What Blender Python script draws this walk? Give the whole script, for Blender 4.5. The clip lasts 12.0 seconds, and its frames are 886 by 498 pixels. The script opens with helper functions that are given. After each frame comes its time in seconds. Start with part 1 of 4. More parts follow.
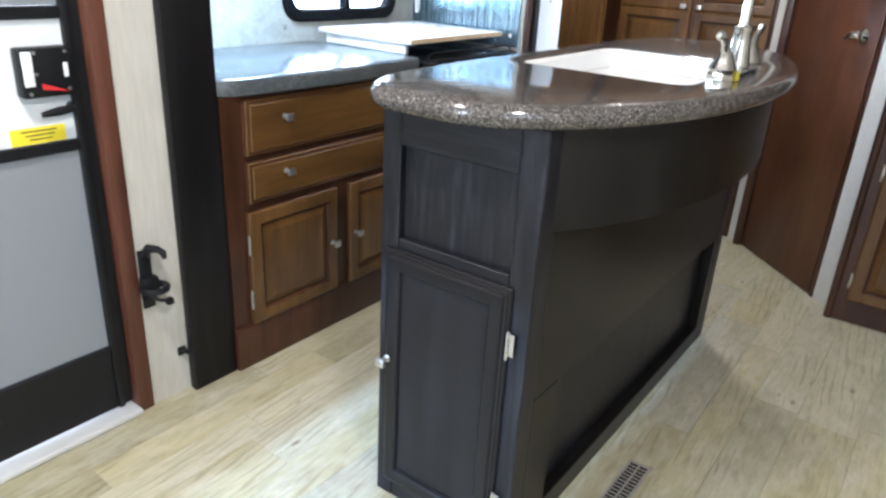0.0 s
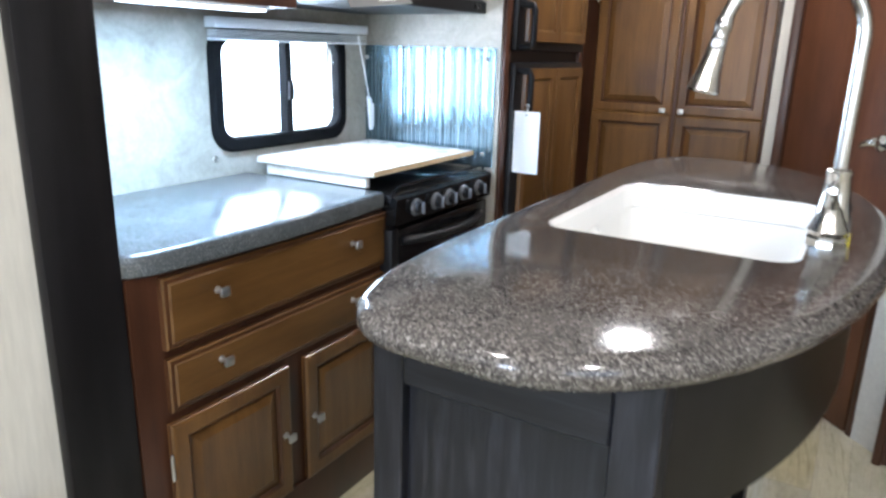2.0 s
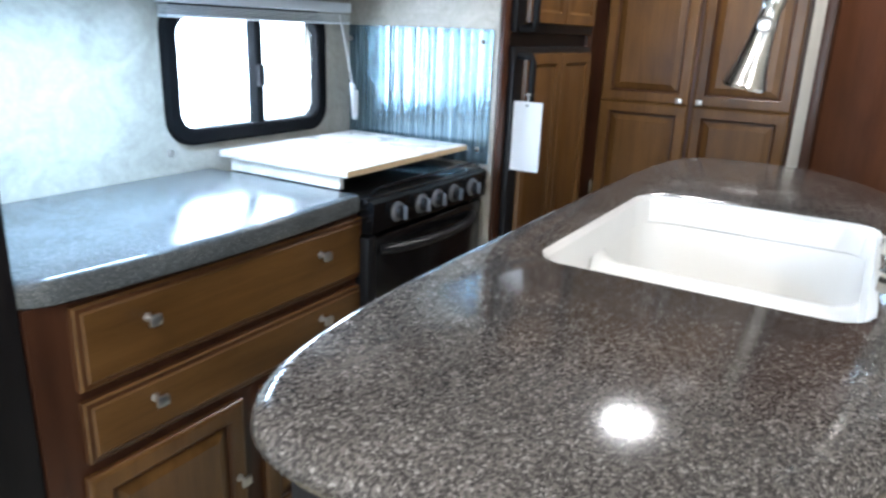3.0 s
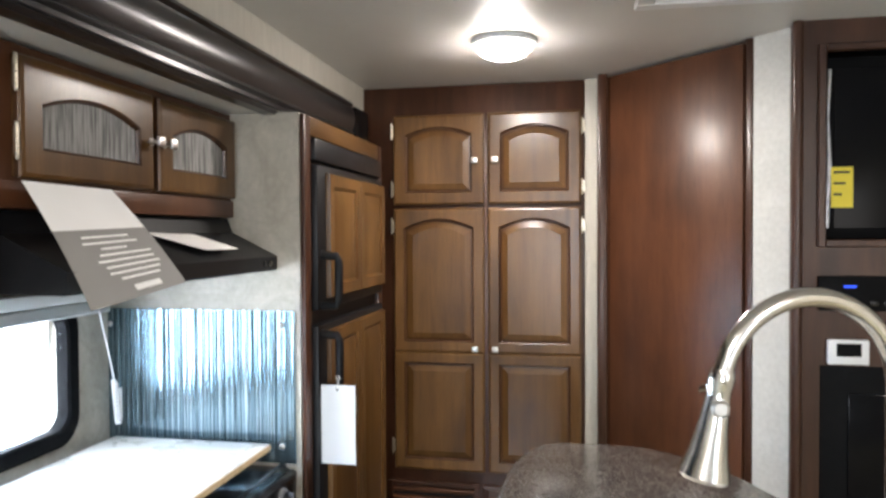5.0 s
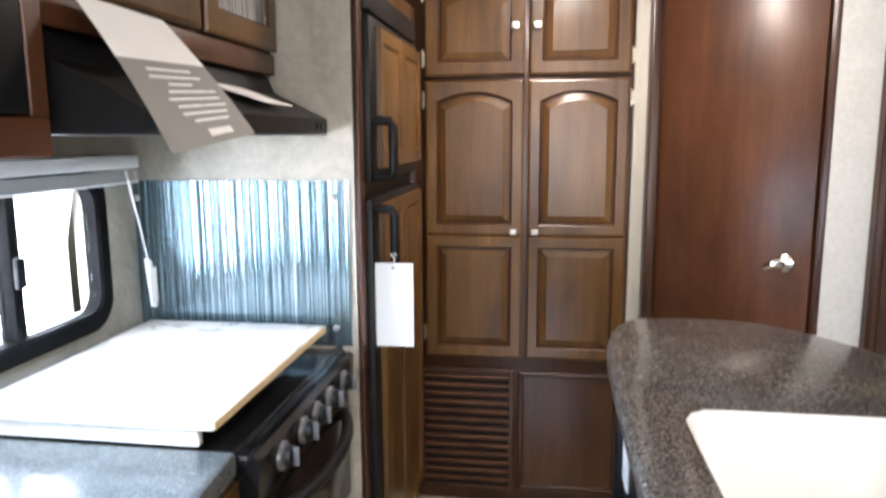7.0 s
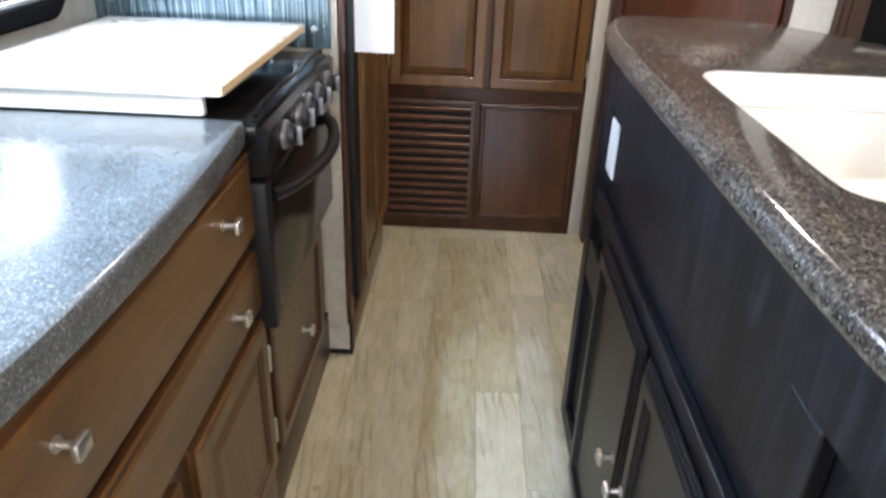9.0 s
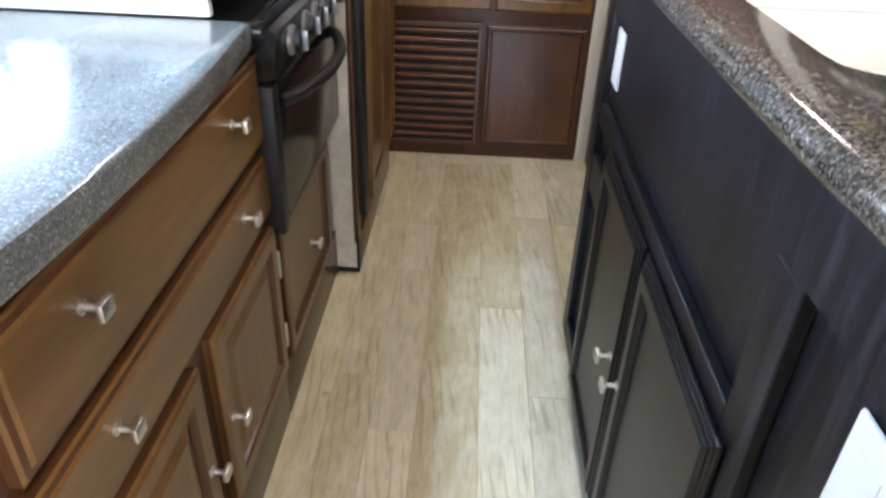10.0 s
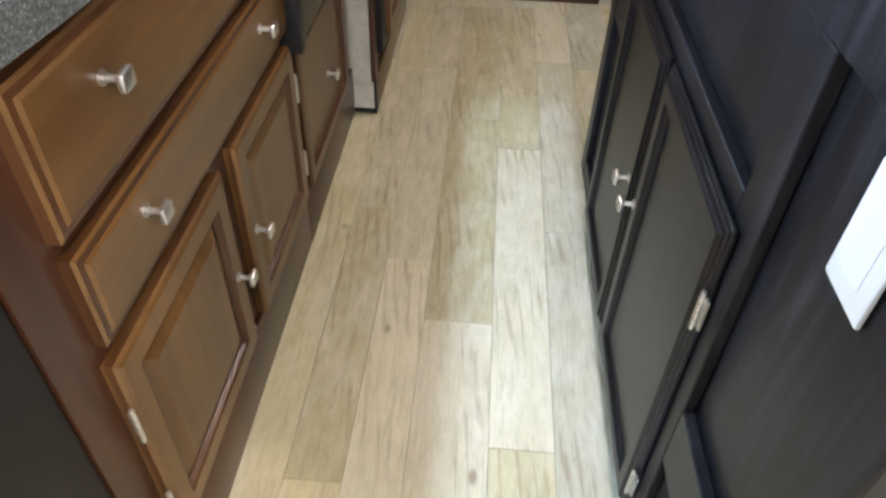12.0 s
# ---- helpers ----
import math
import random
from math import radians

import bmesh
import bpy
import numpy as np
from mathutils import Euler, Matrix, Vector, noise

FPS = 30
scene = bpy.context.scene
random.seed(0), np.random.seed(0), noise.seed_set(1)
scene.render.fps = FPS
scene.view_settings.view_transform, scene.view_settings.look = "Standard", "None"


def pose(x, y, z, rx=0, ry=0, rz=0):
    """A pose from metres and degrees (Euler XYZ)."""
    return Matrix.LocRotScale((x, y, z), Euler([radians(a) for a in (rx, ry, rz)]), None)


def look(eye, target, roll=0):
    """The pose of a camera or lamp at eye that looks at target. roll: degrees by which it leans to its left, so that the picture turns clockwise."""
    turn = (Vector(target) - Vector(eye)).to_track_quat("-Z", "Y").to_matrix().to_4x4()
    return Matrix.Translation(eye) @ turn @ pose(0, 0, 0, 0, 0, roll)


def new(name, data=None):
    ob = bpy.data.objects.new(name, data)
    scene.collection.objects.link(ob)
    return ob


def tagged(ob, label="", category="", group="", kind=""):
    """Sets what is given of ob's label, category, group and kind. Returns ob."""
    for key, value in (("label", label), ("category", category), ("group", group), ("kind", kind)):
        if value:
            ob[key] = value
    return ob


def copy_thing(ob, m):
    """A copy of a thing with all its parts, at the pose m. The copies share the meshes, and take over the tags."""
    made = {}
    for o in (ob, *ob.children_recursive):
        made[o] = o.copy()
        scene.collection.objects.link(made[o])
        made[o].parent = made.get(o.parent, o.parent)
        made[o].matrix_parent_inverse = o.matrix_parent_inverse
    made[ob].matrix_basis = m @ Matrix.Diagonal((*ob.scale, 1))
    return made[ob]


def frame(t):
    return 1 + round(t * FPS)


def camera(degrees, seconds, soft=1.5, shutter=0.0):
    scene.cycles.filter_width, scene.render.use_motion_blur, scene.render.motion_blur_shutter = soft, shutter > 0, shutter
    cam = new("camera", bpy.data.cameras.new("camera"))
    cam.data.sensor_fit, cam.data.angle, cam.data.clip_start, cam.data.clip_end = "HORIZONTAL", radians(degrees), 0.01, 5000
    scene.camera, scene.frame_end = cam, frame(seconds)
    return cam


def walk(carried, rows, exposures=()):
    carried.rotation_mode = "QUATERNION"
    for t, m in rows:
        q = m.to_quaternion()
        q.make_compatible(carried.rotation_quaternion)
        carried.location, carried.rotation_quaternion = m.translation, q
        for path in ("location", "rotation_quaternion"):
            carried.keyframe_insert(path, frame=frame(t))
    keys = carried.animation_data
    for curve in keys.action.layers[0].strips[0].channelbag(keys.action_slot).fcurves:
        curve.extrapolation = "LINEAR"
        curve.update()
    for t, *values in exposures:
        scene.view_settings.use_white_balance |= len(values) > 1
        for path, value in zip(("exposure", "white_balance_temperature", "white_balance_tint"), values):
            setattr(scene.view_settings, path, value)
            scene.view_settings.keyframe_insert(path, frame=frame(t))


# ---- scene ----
cam = camera(64.5, 12.0, soft=2.6, shutter=0.4)
METRES, EYE, TILT, LEAN, TURN = 2.0, 1.20, 0.0, 0.0, 35.6
ROWS = [
    (0.0, 0.0, 0.0, 0.0, 1.23, -22.72, -2.94),
    (0.5, -0.0148, 0.0624, 0.0016, -0.06, -23.44, -3.34),
    (1.0, -0.0456, 0.1318, 0.0198, -3.16, -20.89, -2.39),
    (1.5, -0.0586, 0.1828, 0.0251, -5.38, -17.92, -1.8),
    (2.0, -0.057, 0.2622, 0.0314, -4.47, -15.89, -1.51),
    (2.5, -0.0415, 0.3465, 0.0305, -1.82, -16.05, -1.96),
    (3.0, -0.0189, 0.3917, 0.0315, -3.74, -17.29, -2.07),
    (3.5, -0.0237, 0.4385, 0.0549, -13.31, -14.09, -2.89),
    (5.5, -0.0789, 0.5935, 0.1433, -25.04, 0.98, 0.29),
    (6.0, -0.0747, 0.6269, 0.1318, -22.04, 1.59, 0.09),
    (6.5, -0.115, 0.657, 0.1106, -24.24, -3.26, 0.41),
    (8.5, -0.2222, 0.6996, 0.0191, -33.28, -22.17, -1.68),
    (9.0, -0.2279, 0.6967, 0.0022, -33.19, -26.9, -1.94),
    (9.5, -0.2343, 0.685, -0.0094, -33.19, -29.65, -2.03),
    (10.0, -0.2405, 0.6724, -0.019, -32.58, -31.69, -1.88),
    (10.5, -0.2461, 0.6646, -0.0283, -32.23, -33.93, -1.58),
    (11.0, -0.2504, 0.6572, -0.0383, -31.66, -36.56, -1.31),
    (11.5, -0.2533, 0.6527, -0.0474, -31.86, -39.47, -1.54),
    (12.0, -0.2564, 0.6485, -0.0567, -31.19, -41.92, -1.51),
]
walk(cam, [(t, pose(0, 0, EYE, TILT, LEAN, TURN) @ pose(METRES * x, METRES * y, METRES * z, 90 + pitch, roll, yaw)) for t, x, y, z, yaw, pitch, roll in ROWS],
     exposures=[(0.0, 0.12, 5600, 13), (2.0, 0.10, 5600, 13), (2.8, -0.02, 5600, 12), (3.7, -0.32, 5600, 11), (5.5, 0.1, 6300, 15), (8.5, 0.12, 6350, 18), (10.0, 0.30, 6400, 18), (12.0, 0.44, 6400, 17)])

# ---- world, lamps ----
world = bpy.data.worlds.new("world")
scene.world = world
world.use_nodes = True
sky = world.node_tree.nodes.new("ShaderNodeTexSky")
sky.sky_type, sky.sun_disc, sky.sun_elevation, sky.sun_rotation = "NISHITA", False, radians(20), radians(180)
world.node_tree.nodes["Background"].inputs["Strength"].default_value = 0.1
world.node_tree.links.new(sky.outputs["Color"], world.node_tree.nodes["Background"].inputs["Color"])


def area_lamp(name, eye, target, sx, sy, power, colour):
    d = bpy.data.lights.new(name, "AREA")
    d.shape, d.size, d.size_y, d.energy, d.color = "RECTANGLE", sx, sy, power, colour
    ob = new(name, d)
    ob.matrix_world = look(eye, target)
    return ob


COOL, WARM, DAY = (0.54, 0.78, 1.0), (1.0, 0.90, 0.76), (0.80, 0.91, 1.0)
area_lamp("window_daylight", (-2.10, 2.09, 1.13), (-1.0, 2.09, 0.9), 0.50, 0.30, 11, DAY)
area_lamp("rear_daylight", (-0.855, -2.56, 1.30), (-0.855, 0, 1.1), 0.68, 0.95, 50, DAY)
area_lamp("side_daylight", (1.12, -0.75, 1.35), (-1, -0.3, 1.0), 1.5, 0.9, 15, DAY)
area_lamp("ceiling_bulb", (-0.985, 2.86, 1.977), (-0.985, 2.86, 0), 0.13, 0.13, 8, WARM)
sun = bpy.data.lights.new("low_sun", "SUN")
sun.energy, sun.color, sun.angle = 3.1, (0.46, 0.72, 1.0), radians(0.6)
new("low_sun", sun).matrix_world = look((-0.8, -6.0, 6.0 * math.tan(radians(20))), (-0.8, 0, 0))
area_lamp("entry_ceiling_bulb", (-0.95, 0.25, 1.975), (-0.95, 0.25, 0), 0.13, 0.13, 17, WARM)
area_lamp("rear_ceiling_bulb", (0.30, 0.25, 1.975), (0.30, 0.25, 0), 0.13, 0.13, 29, WARM)
area_lamp("under_cabinet_led", (-1.70, 1.47, 1.336), (-1.70, 1.47, 0), 0.05, 0.34, 16, COOL)

# ---- materials ----


def nodes_of(name, rough=0.5, metal=0.0):
    m = bpy.data.materials.new(name)
    m.use_nodes = True
    b = m.node_tree.nodes["Principled BSDF"]
    b.inputs["Roughness"].default_value, b.inputs["Metallic"].default_value = rough, metal
    return m, m.node_tree.nodes, m.node_tree.links, b


def ramp(n, stops):
    r = n.new("ShaderNodeValToRGB")
    e = r.color_ramp.elements
    while len(e) < len(stops):
        e.new(0.5)
    for k, (p, c) in zip(e, stops):
        k.position, k.color = p, (*c, 1)
    return r


def coords(n, l, scale, shift=True):
    t = n.new("ShaderNodeTexCoord")
    mp = n.new("ShaderNodeMapping")
    mp.inputs["Scale"].default_value = scale
    l.new(t.outputs["Object"], mp.inputs["Vector"])
    if shift:
        oi = n.new("ShaderNodeObjectInfo")
        mu = n.new("ShaderNodeMath")
        mu.operation, mu.inputs[1].default_value = "MULTIPLY", 37.0
        l.new(oi.outputs["Random"], mu.inputs[0])
        l.new(mu.outputs[0], mp.inputs["Location"])
    return mp


def tex_noise(n, l, mp, scale, detail=4, rough=0.55, dist=0.0):
    x = n.new("ShaderNodeTexNoise")
    x.inputs["Scale"].default_value, x.inputs["Detail"].default_value = scale, detail
    x.inputs["Roughness"].default_value, x.inputs["Distortion"].default_value = rough, dist
    l.new(mp.outputs[0], x.inputs["Vector"])
    return x


def mixcol(n, l, kind, fac, a, b):
    x = n.new("ShaderNodeMix")
    x.data_type, x.blend_type = "RGBA", kind
    for sock, v in ((x.inputs[0], fac), (x.inputs[6], a), (x.inputs[7], b)):
        if isinstance(v, (int, float)):
            sock.default_value = v
        elif isinstance(v, tuple):
            sock.default_value = (*v, 1)
        else:
            l.new(v, sock)
    return x.outputs[2]


def bump(n, l, b, height, strength, dist=0.001):
    x = n.new("ShaderNodeBump")
    x.inputs["Strength"].default_value, x.inputs["Distance"].default_value = strength, dist
    l.new(height, x.inputs["Height"])
    l.new(x.outputs[0], b.inputs["Normal"])


def wood(name, dark, mid, light, axis="z", rough=0.34, grain=1.0, coat=0.12, spec=0.35):
    """Stained wood: long grain along one local axis, soft blotches, fine pores."""
    m, n, l, b = nodes_of(name, rough)
    sc = {"z": (1, 1, 0.07), "x": (0.07, 1, 1), "y": (1, 0.07, 1)}[axis]
    mp = coords(n, l, sc)
    a = tex_noise(n, l, mp, 26 * grain, 6, 0.6, 0.6)
    big = tex_noise(n, l, coords(n, l, tuple(0.35 + 0.65 * v for v in sc)), 7, 3, 0.5)
    fine = tex_noise(n, l, mp, 240, 3, 0.7)
    r = ramp(n, [(0.25, dark), (0.5, mid), (0.78, light)])
    l.new(a.outputs["Fac"], r.inputs["Fac"])
    blot = ramp(n, [(0.3, (0.58, 0.55, 0.52)), (0.7, (1.15, 1.15, 1.15))])
    l.new(big.outputs["Fac"], blot.inputs["Fac"])
    c = mixcol(n, l, "MULTIPLY", 1.0, r.outputs["Color"], blot.outputs["Color"])
    pores = ramp(n, [(0.36, (0.45, 0.42, 0.40)), (0.46, (1, 1, 1))])
    l.new(fine.outputs["Fac"], pores.inputs["Fac"])
    c = mixcol(n, l, "MULTIPLY", 0.3, c, pores.outputs["Color"])
    l.new(c, b.inputs["Base Color"])
    b.inputs["Specular IOR Level"].default_value = spec
    b.inputs["Coat Weight"].default_value, b.inputs["Coat Roughness"].default_value = coat, 0.22
    bump(n, l, b, fine.outputs["Fac"], 0.12, 0.0006)
    return m


def plain(name, colour, rough=0.5, metal=0.0, vary=0.10, scale=9.0, bumpy=0.0, coat=0.0):
    m, n, l, b = nodes_of(name, rough, metal)
    mp = coords(n, l, (1, 1, 1))
    a = tex_noise(n, l, mp, scale, 5, 0.6)
    lo, hi = tuple(v * (1 - vary) for v in colour), tuple(min(1, v * (1 + vary)) for v in colour)
    r = ramp(n, [(0.3, lo), (0.7, hi)])
    l.new(a.outputs["Fac"], r.inputs["Fac"])
    l.new(r.outputs["Color"], b.inputs["Base Color"])
    rr = n.new("ShaderNodeMapRange")
    rr.inputs["To Min"].default_value, rr.inputs["To Max"].default_value = max(0.02, rough - 0.07), min(1, rough + 0.07)
    l.new(a.outputs["Fac"], rr.inputs["Value"])
    l.new(rr.outputs[0], b.inputs["Roughness"])
    b.inputs["Coat Weight"].default_value = coat
    if bumpy:
        f = tex_noise(n, l, mp, 160, 3, 0.6)
        bump(n, l, b, f.outputs["Fac"], bumpy, 0.001)
    return m


def speckle(name, base, mids, flecks, rough, size):
    """Solid-surface stone: small dark, grey-brown and pale chips."""
    m, n, l, b = nodes_of(name, rough)
    mp = coords(n, l, (1, 1, 1), False)
    v = n.new("ShaderNodeTexVoronoi")
    v.inputs["Scale"].default_value = size
    l.new(mp.outputs[0], v.inputs["Vector"])
    sep = n.new("ShaderNodeSeparateColor")
    l.new(v.outputs["Color"], sep.inputs[0])
    r = ramp(n, [(0.0, base), (0.34, base), (0.54, mids), (0.88, mids), (0.95, flecks)])
    l.new(sep.outputs[0], r.inputs["Fac"])
    f = tex_noise(n, l, mp, 420, 2, 0.7)
    rf = ramp(n, [(0.35, (0.45, 0.45, 0.45)), (0.65, (1.5, 1.5, 1.5))])
    l.new(f.outputs["Fac"], rf.inputs["Fac"])
    c = mixcol(n, l, "MULTIPLY", 0.5, r.outputs["Color"], rf.outputs["Color"])
    big = tex_noise(n, l, mp, 11, 3)
    rb = ramp(n, [(0.3, (0.82, 0.82, 0.82)), (0.7, (1.15, 1.15, 1.15))])
    l.new(big.outputs["Fac"], rb.inputs["Fac"])
    l.new(mixcol(n, l, "MULTIPLY", 1.0, c, rb.outputs["Color"]), b.inputs["Base Color"])
    return m


def wallpaper(name, lo, hi, scale, stretch=(1, 1, 1), rough=0.6):
    m, n, l, b = nodes_of(name, rough)
    mp = coords(n, l, stretch, False)
    a = tex_noise(n, l, mp, scale, 8, 0.65, 0.8)
    r = ramp(n, [(0.32, lo), (0.68, hi)])
    l.new(a.outputs["Fac"], r.inputs["Fac"])
    f = tex_noise(n, l, mp, scale * 7, 4, 0.6)
    rf = ramp(n, [(0.3, (0.9, 0.9, 0.9)), (0.7, (1.05, 1.05, 1.05))])
    l.new(f.outputs["Fac"], rf.inputs["Fac"])
    l.new(mixcol(n, l, "MULTIPLY", 1.0, r.outputs["Color"], rf.outputs["Color"]), b.inputs["Base Color"])
    bump(n, l, b, f.outputs["Fac"], 0.15, 0.0008)
    return m


def plank_vinyl(name):
    """Weathered pale-oak print along y: tone per plank, grain, whitewash, knots."""
    m, n, l, b = nodes_of(name, 0.42)
    oi = n.new("ShaderNodeObjectInfo")
    tone = ramp(n, [(0.0, (0.36, 0.325, 0.205)), (0.3, (0.45, 0.405, 0.255)), (0.6, (0.38, 0.36, 0.275)), (1.0, (0.52, 0.485, 0.345))])
    l.new(oi.outputs["Random"], tone.inputs["Fac"])
    mp = coords(n, l, (1, 0.085, 1))
    g = tex_noise(n, l, mp, 90, 7, 0.65, 1.2)
    rg = ramp(n, [(0.28, (0.74, 0.70, 0.64)), (0.48, (0.97, 0.96, 0.95)), (0.72, (1.09, 1.09, 1.08))])
    l.new(g.outputs["Fac"], rg.inputs["Fac"])
    c = mixcol(n, l, "MULTIPLY", 0.9, tone.outputs["Color"], rg.outputs["Color"])
    wash = tex_noise(n, l, coords(n, l, (1, 0.3, 1)), 17, 6, 0.7)
    rw = ramp(n, [(0.47, (0, 0, 0)), (0.70, (0.6, 0.6, 0.6))])
    l.new(wash.outputs["Fac"], rw.inputs["Fac"])
    c = mixcol(n, l, "MIX", rw.outputs["Color"], c, (0.56, 0.535, 0.46))
    patch = tex_noise(n, l, coords(n, l, (1, 0.45, 1)), 26, 7, 0.7, 0.4)
    rp = ramp(n, [(0.34, (0.84, 0.83, 0.81)), (0.60, (1.05, 1.05, 1.05))])
    l.new(patch.outputs["Fac"], rp.inputs["Fac"])
    c = mixcol(n, l, "MULTIPLY", 0.8, c, rp.outputs["Color"])
    scratch = tex_noise(n, l, coords(n, l, (1, 0.05, 1)), 190, 3, 0.7)
    rs = ramp(n, [(0.34, (0.50, 0.45, 0.39)), (0.41, (1, 1, 1))])
    l.new(scratch.outputs["Fac"], rs.inputs["Fac"])
    c = mixcol(n, l, "MULTIPLY", 0.22, c, rs.outputs["Color"])
    wv = n.new("ShaderNodeTexWave")
    wv.wave_type, wv.rings_direction = "RINGS", "Z"
    wv.inputs["Scale"].default_value, wv.inputs["Distortion"].default_value = 17, 6.0
    wv.inputs["Detail"].default_value, wv.inputs["Detail Scale"].default_value = 3, 1.4
    l.new(coords(n, l, (1, 0.10, 1)).outputs[0], wv.inputs["Vector"])
    rv = ramp(n, [(0.05, (0.50, 0.44, 0.37)), (0.26, (1, 1, 1))])
    l.new(wv.outputs["Fac"], rv.inputs["Fac"])
    sel = tex_noise(n, l, coords(n, l, (1, 0.5, 1)), 8, 2)
    rsl = ramp(n, [(0.50, (0, 0, 0)), (0.60, (0.45, 0.45, 0.45))])
    l.new(sel.outputs["Fac"], rsl.inputs["Fac"])
    c = mixcol(n, l, "MULTIPLY", rsl.outputs["Color"], c, rv.outputs["Color"])
    kn = n.new("ShaderNodeTexVoronoi")
    kn.inputs["Scale"].default_value = 5.5
    l.new(coords(n, l, (1.6, 0.75, 1)).outputs[0], kn.inputs["Vector"])
    rk = ramp(n, [(0.035, (0.34, 0.27, 0.2)), (0.085, (1, 1, 1))])
    l.new(kn.outputs["Distance"], rk.inputs["Fac"])
    c = mixcol(n, l, "MULTIPLY", 0.7, c, rk.outputs["Color"])
    l.new(c, b.inputs["Base Color"])
    bump(n, l, b, g.outputs["Fac"], 0.12, 0.0008)
    return m


def glow(name, colour, strength):
    m = bpy.data.materials.new(name)
    m.use_nodes = True
    n, l = m.node_tree.nodes, m.node_tree.links
    n.remove(n["Principled BSDF"])
    e = n.new("ShaderNodeEmission")
    e.inputs["Color"].default_value, e.inputs["Strength"].default_value = (*colour, 1), strength
    l.new(e.outputs[0], n["Material Output"].inputs[0])
    return m


def glass(name, tint=(0.95, 0.98, 1.0), rough=0.0):
    m, n, l, b = nodes_of(name, rough)
    b.inputs["Base Color"].default_value = (*tint, 1)
    b.inputs["Transmission Weight"].default_value, b.inputs["IOR"].default_value = 1.0, 1.1
    return m


def frosted(name, colour):
    m, n, l, b = nodes_of(name, 0.4)
    b.inputs["Base Color"].default_value = (*colour, 1)
    t = n.new("ShaderNodeBsdfTranslucent")
    t.inputs["Color"].default_value = (*colour, 1)
    x = n.new("ShaderNodeMixShader")
    x.inputs[0].default_value = 0.45
    l.new(b.outputs[0], x.inputs[1])
    l.new(t.outputs[0], x.inputs[2])
    l.new(x.outputs[0], n["Material Output"].inputs[0])
    return m


def pleat(name):
    """Grey curtain cloth in narrow folds; the shade in the folds is coloured in."""
    m, n, l, b = nodes_of(name, 0.85)
    mp = coords(n, l, (1, 1, 0.06))
    a = tex_noise(n, l, mp, 150, 4, 0.6)
    r = ramp(n, [(0.35, (0.10, 0.10, 0.10)), (0.6, (0.33, 0.32, 0.31))])
    l.new(a.outputs["Fac"], r.inputs["Fac"])
    l.new(r.outputs["Color"], b.inputs["Base Color"])
    bump(n, l, b, a.outputs["Fac"], 0.8, 0.004)
    return m


def ribbed(name):
    """Galvanised sheet; reflected streaks, dark teal to bright, are put into its base colour."""
    m, n, l, b = nodes_of(name, 0.2, 0.85)
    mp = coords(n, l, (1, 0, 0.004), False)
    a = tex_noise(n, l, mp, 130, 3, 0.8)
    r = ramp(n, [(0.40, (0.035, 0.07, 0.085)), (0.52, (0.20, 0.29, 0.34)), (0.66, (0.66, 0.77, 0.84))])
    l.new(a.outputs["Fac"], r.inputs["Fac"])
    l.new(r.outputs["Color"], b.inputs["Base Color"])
    return m


HONEY = wood("honey_maple", (0.082, 0.038, 0.0105), (0.123, 0.060, 0.017), (0.158, 0.082, 0.0255), rough=0.3, coat=0.18)
HONEY_H = wood("honey_maple_cross", (0.082, 0.038, 0.0105), (0.123, 0.060, 0.017), (0.158, 0.082, 0.0255), "x", rough=0.3, coat=0.18)
CARCASS = wood("chestnut_frame", (0.036, 0.014, 0.007), (0.056, 0.022, 0.011), (0.076, 0.032, 0.017))
CARCASS_H = wood("chestnut_frame_long", (0.036, 0.014, 0.007), (0.056, 0.022, 0.011), (0.076, 0.032, 0.017), "y")
CHERRY = wood("cherry_slab", (0.076, 0.027, 0.011), (0.098, 0.037, 0.016), (0.118, 0.048, 0.022), grain=0.7, rough=0.38)
TRIMRED = wood("red_brown_trim", (0.085, 0.030, 0.017), (0.115, 0.042, 0.024), (0.14, 0.056, 0.033), grain=0.7, rough=0.5, coat=0)
EBONY = wood("ebony_stain", (0.0025, 0.0025, 0.004), (0.009, 0.0095, 0.0135), (0.034, 0.035, 0.047), rough=0.42, grain=2.6, coat=0.0, spec=0.4)
EBONY_H = wood("ebony_stain_cross", (0.0025, 0.0025, 0.004), (0.009, 0.0095, 0.0135), (0.034, 0.035, 0.047), "x", rough=0.42, grain=2.6, coat=0.0, spec=0.4)
EBONY_DOOR = wood("ebony_door_paint", (0.006, 0.0055, 0.007), (0.009, 0.0085, 0.0108), (0.014, 0.0132, 0.0165), rough=0.36, grain=1.2, coat=0.0, spec=0.35)
EBONY_FACE = wood("ebony_satin_veneer", (0.0035, 0.0032, 0.003), (0.0065, 0.006, 0.0058), (0.011, 0.010, 0.0095), rough=0.34, grain=1.4, coat=0.0, spec=0.34)
LOWER = wood("plain_brown_veneer", (0.055, 0.022, 0.010), (0.078, 0.032, 0.014), (0.100, 0.043, 0.020))
GRANITE = speckle("brown_speckled_stone", (0.040, 0.036, 0.033), (0.108, 0.097, 0.088), (0.22, 0.205, 0.19), 0.12, 450)
SLATE = speckle("grey_speckled_laminate", (0.070, 0.077, 0.079), (0.105, 0.114, 0.117), (0.19, 0.20, 0.20), 0.19, 500)
SLIDE_WALL = wallpaper("mottled_tan_wallpaper", (0.34, 0.31, 0.25), (0.50, 0.465, 0.395), 9)
CREAM_WALL = wallpaper("cream_wallpaper", (0.50, 0.475, 0.41), (0.545, 0.52, 0.455), 12, (1, 1, 0.12))
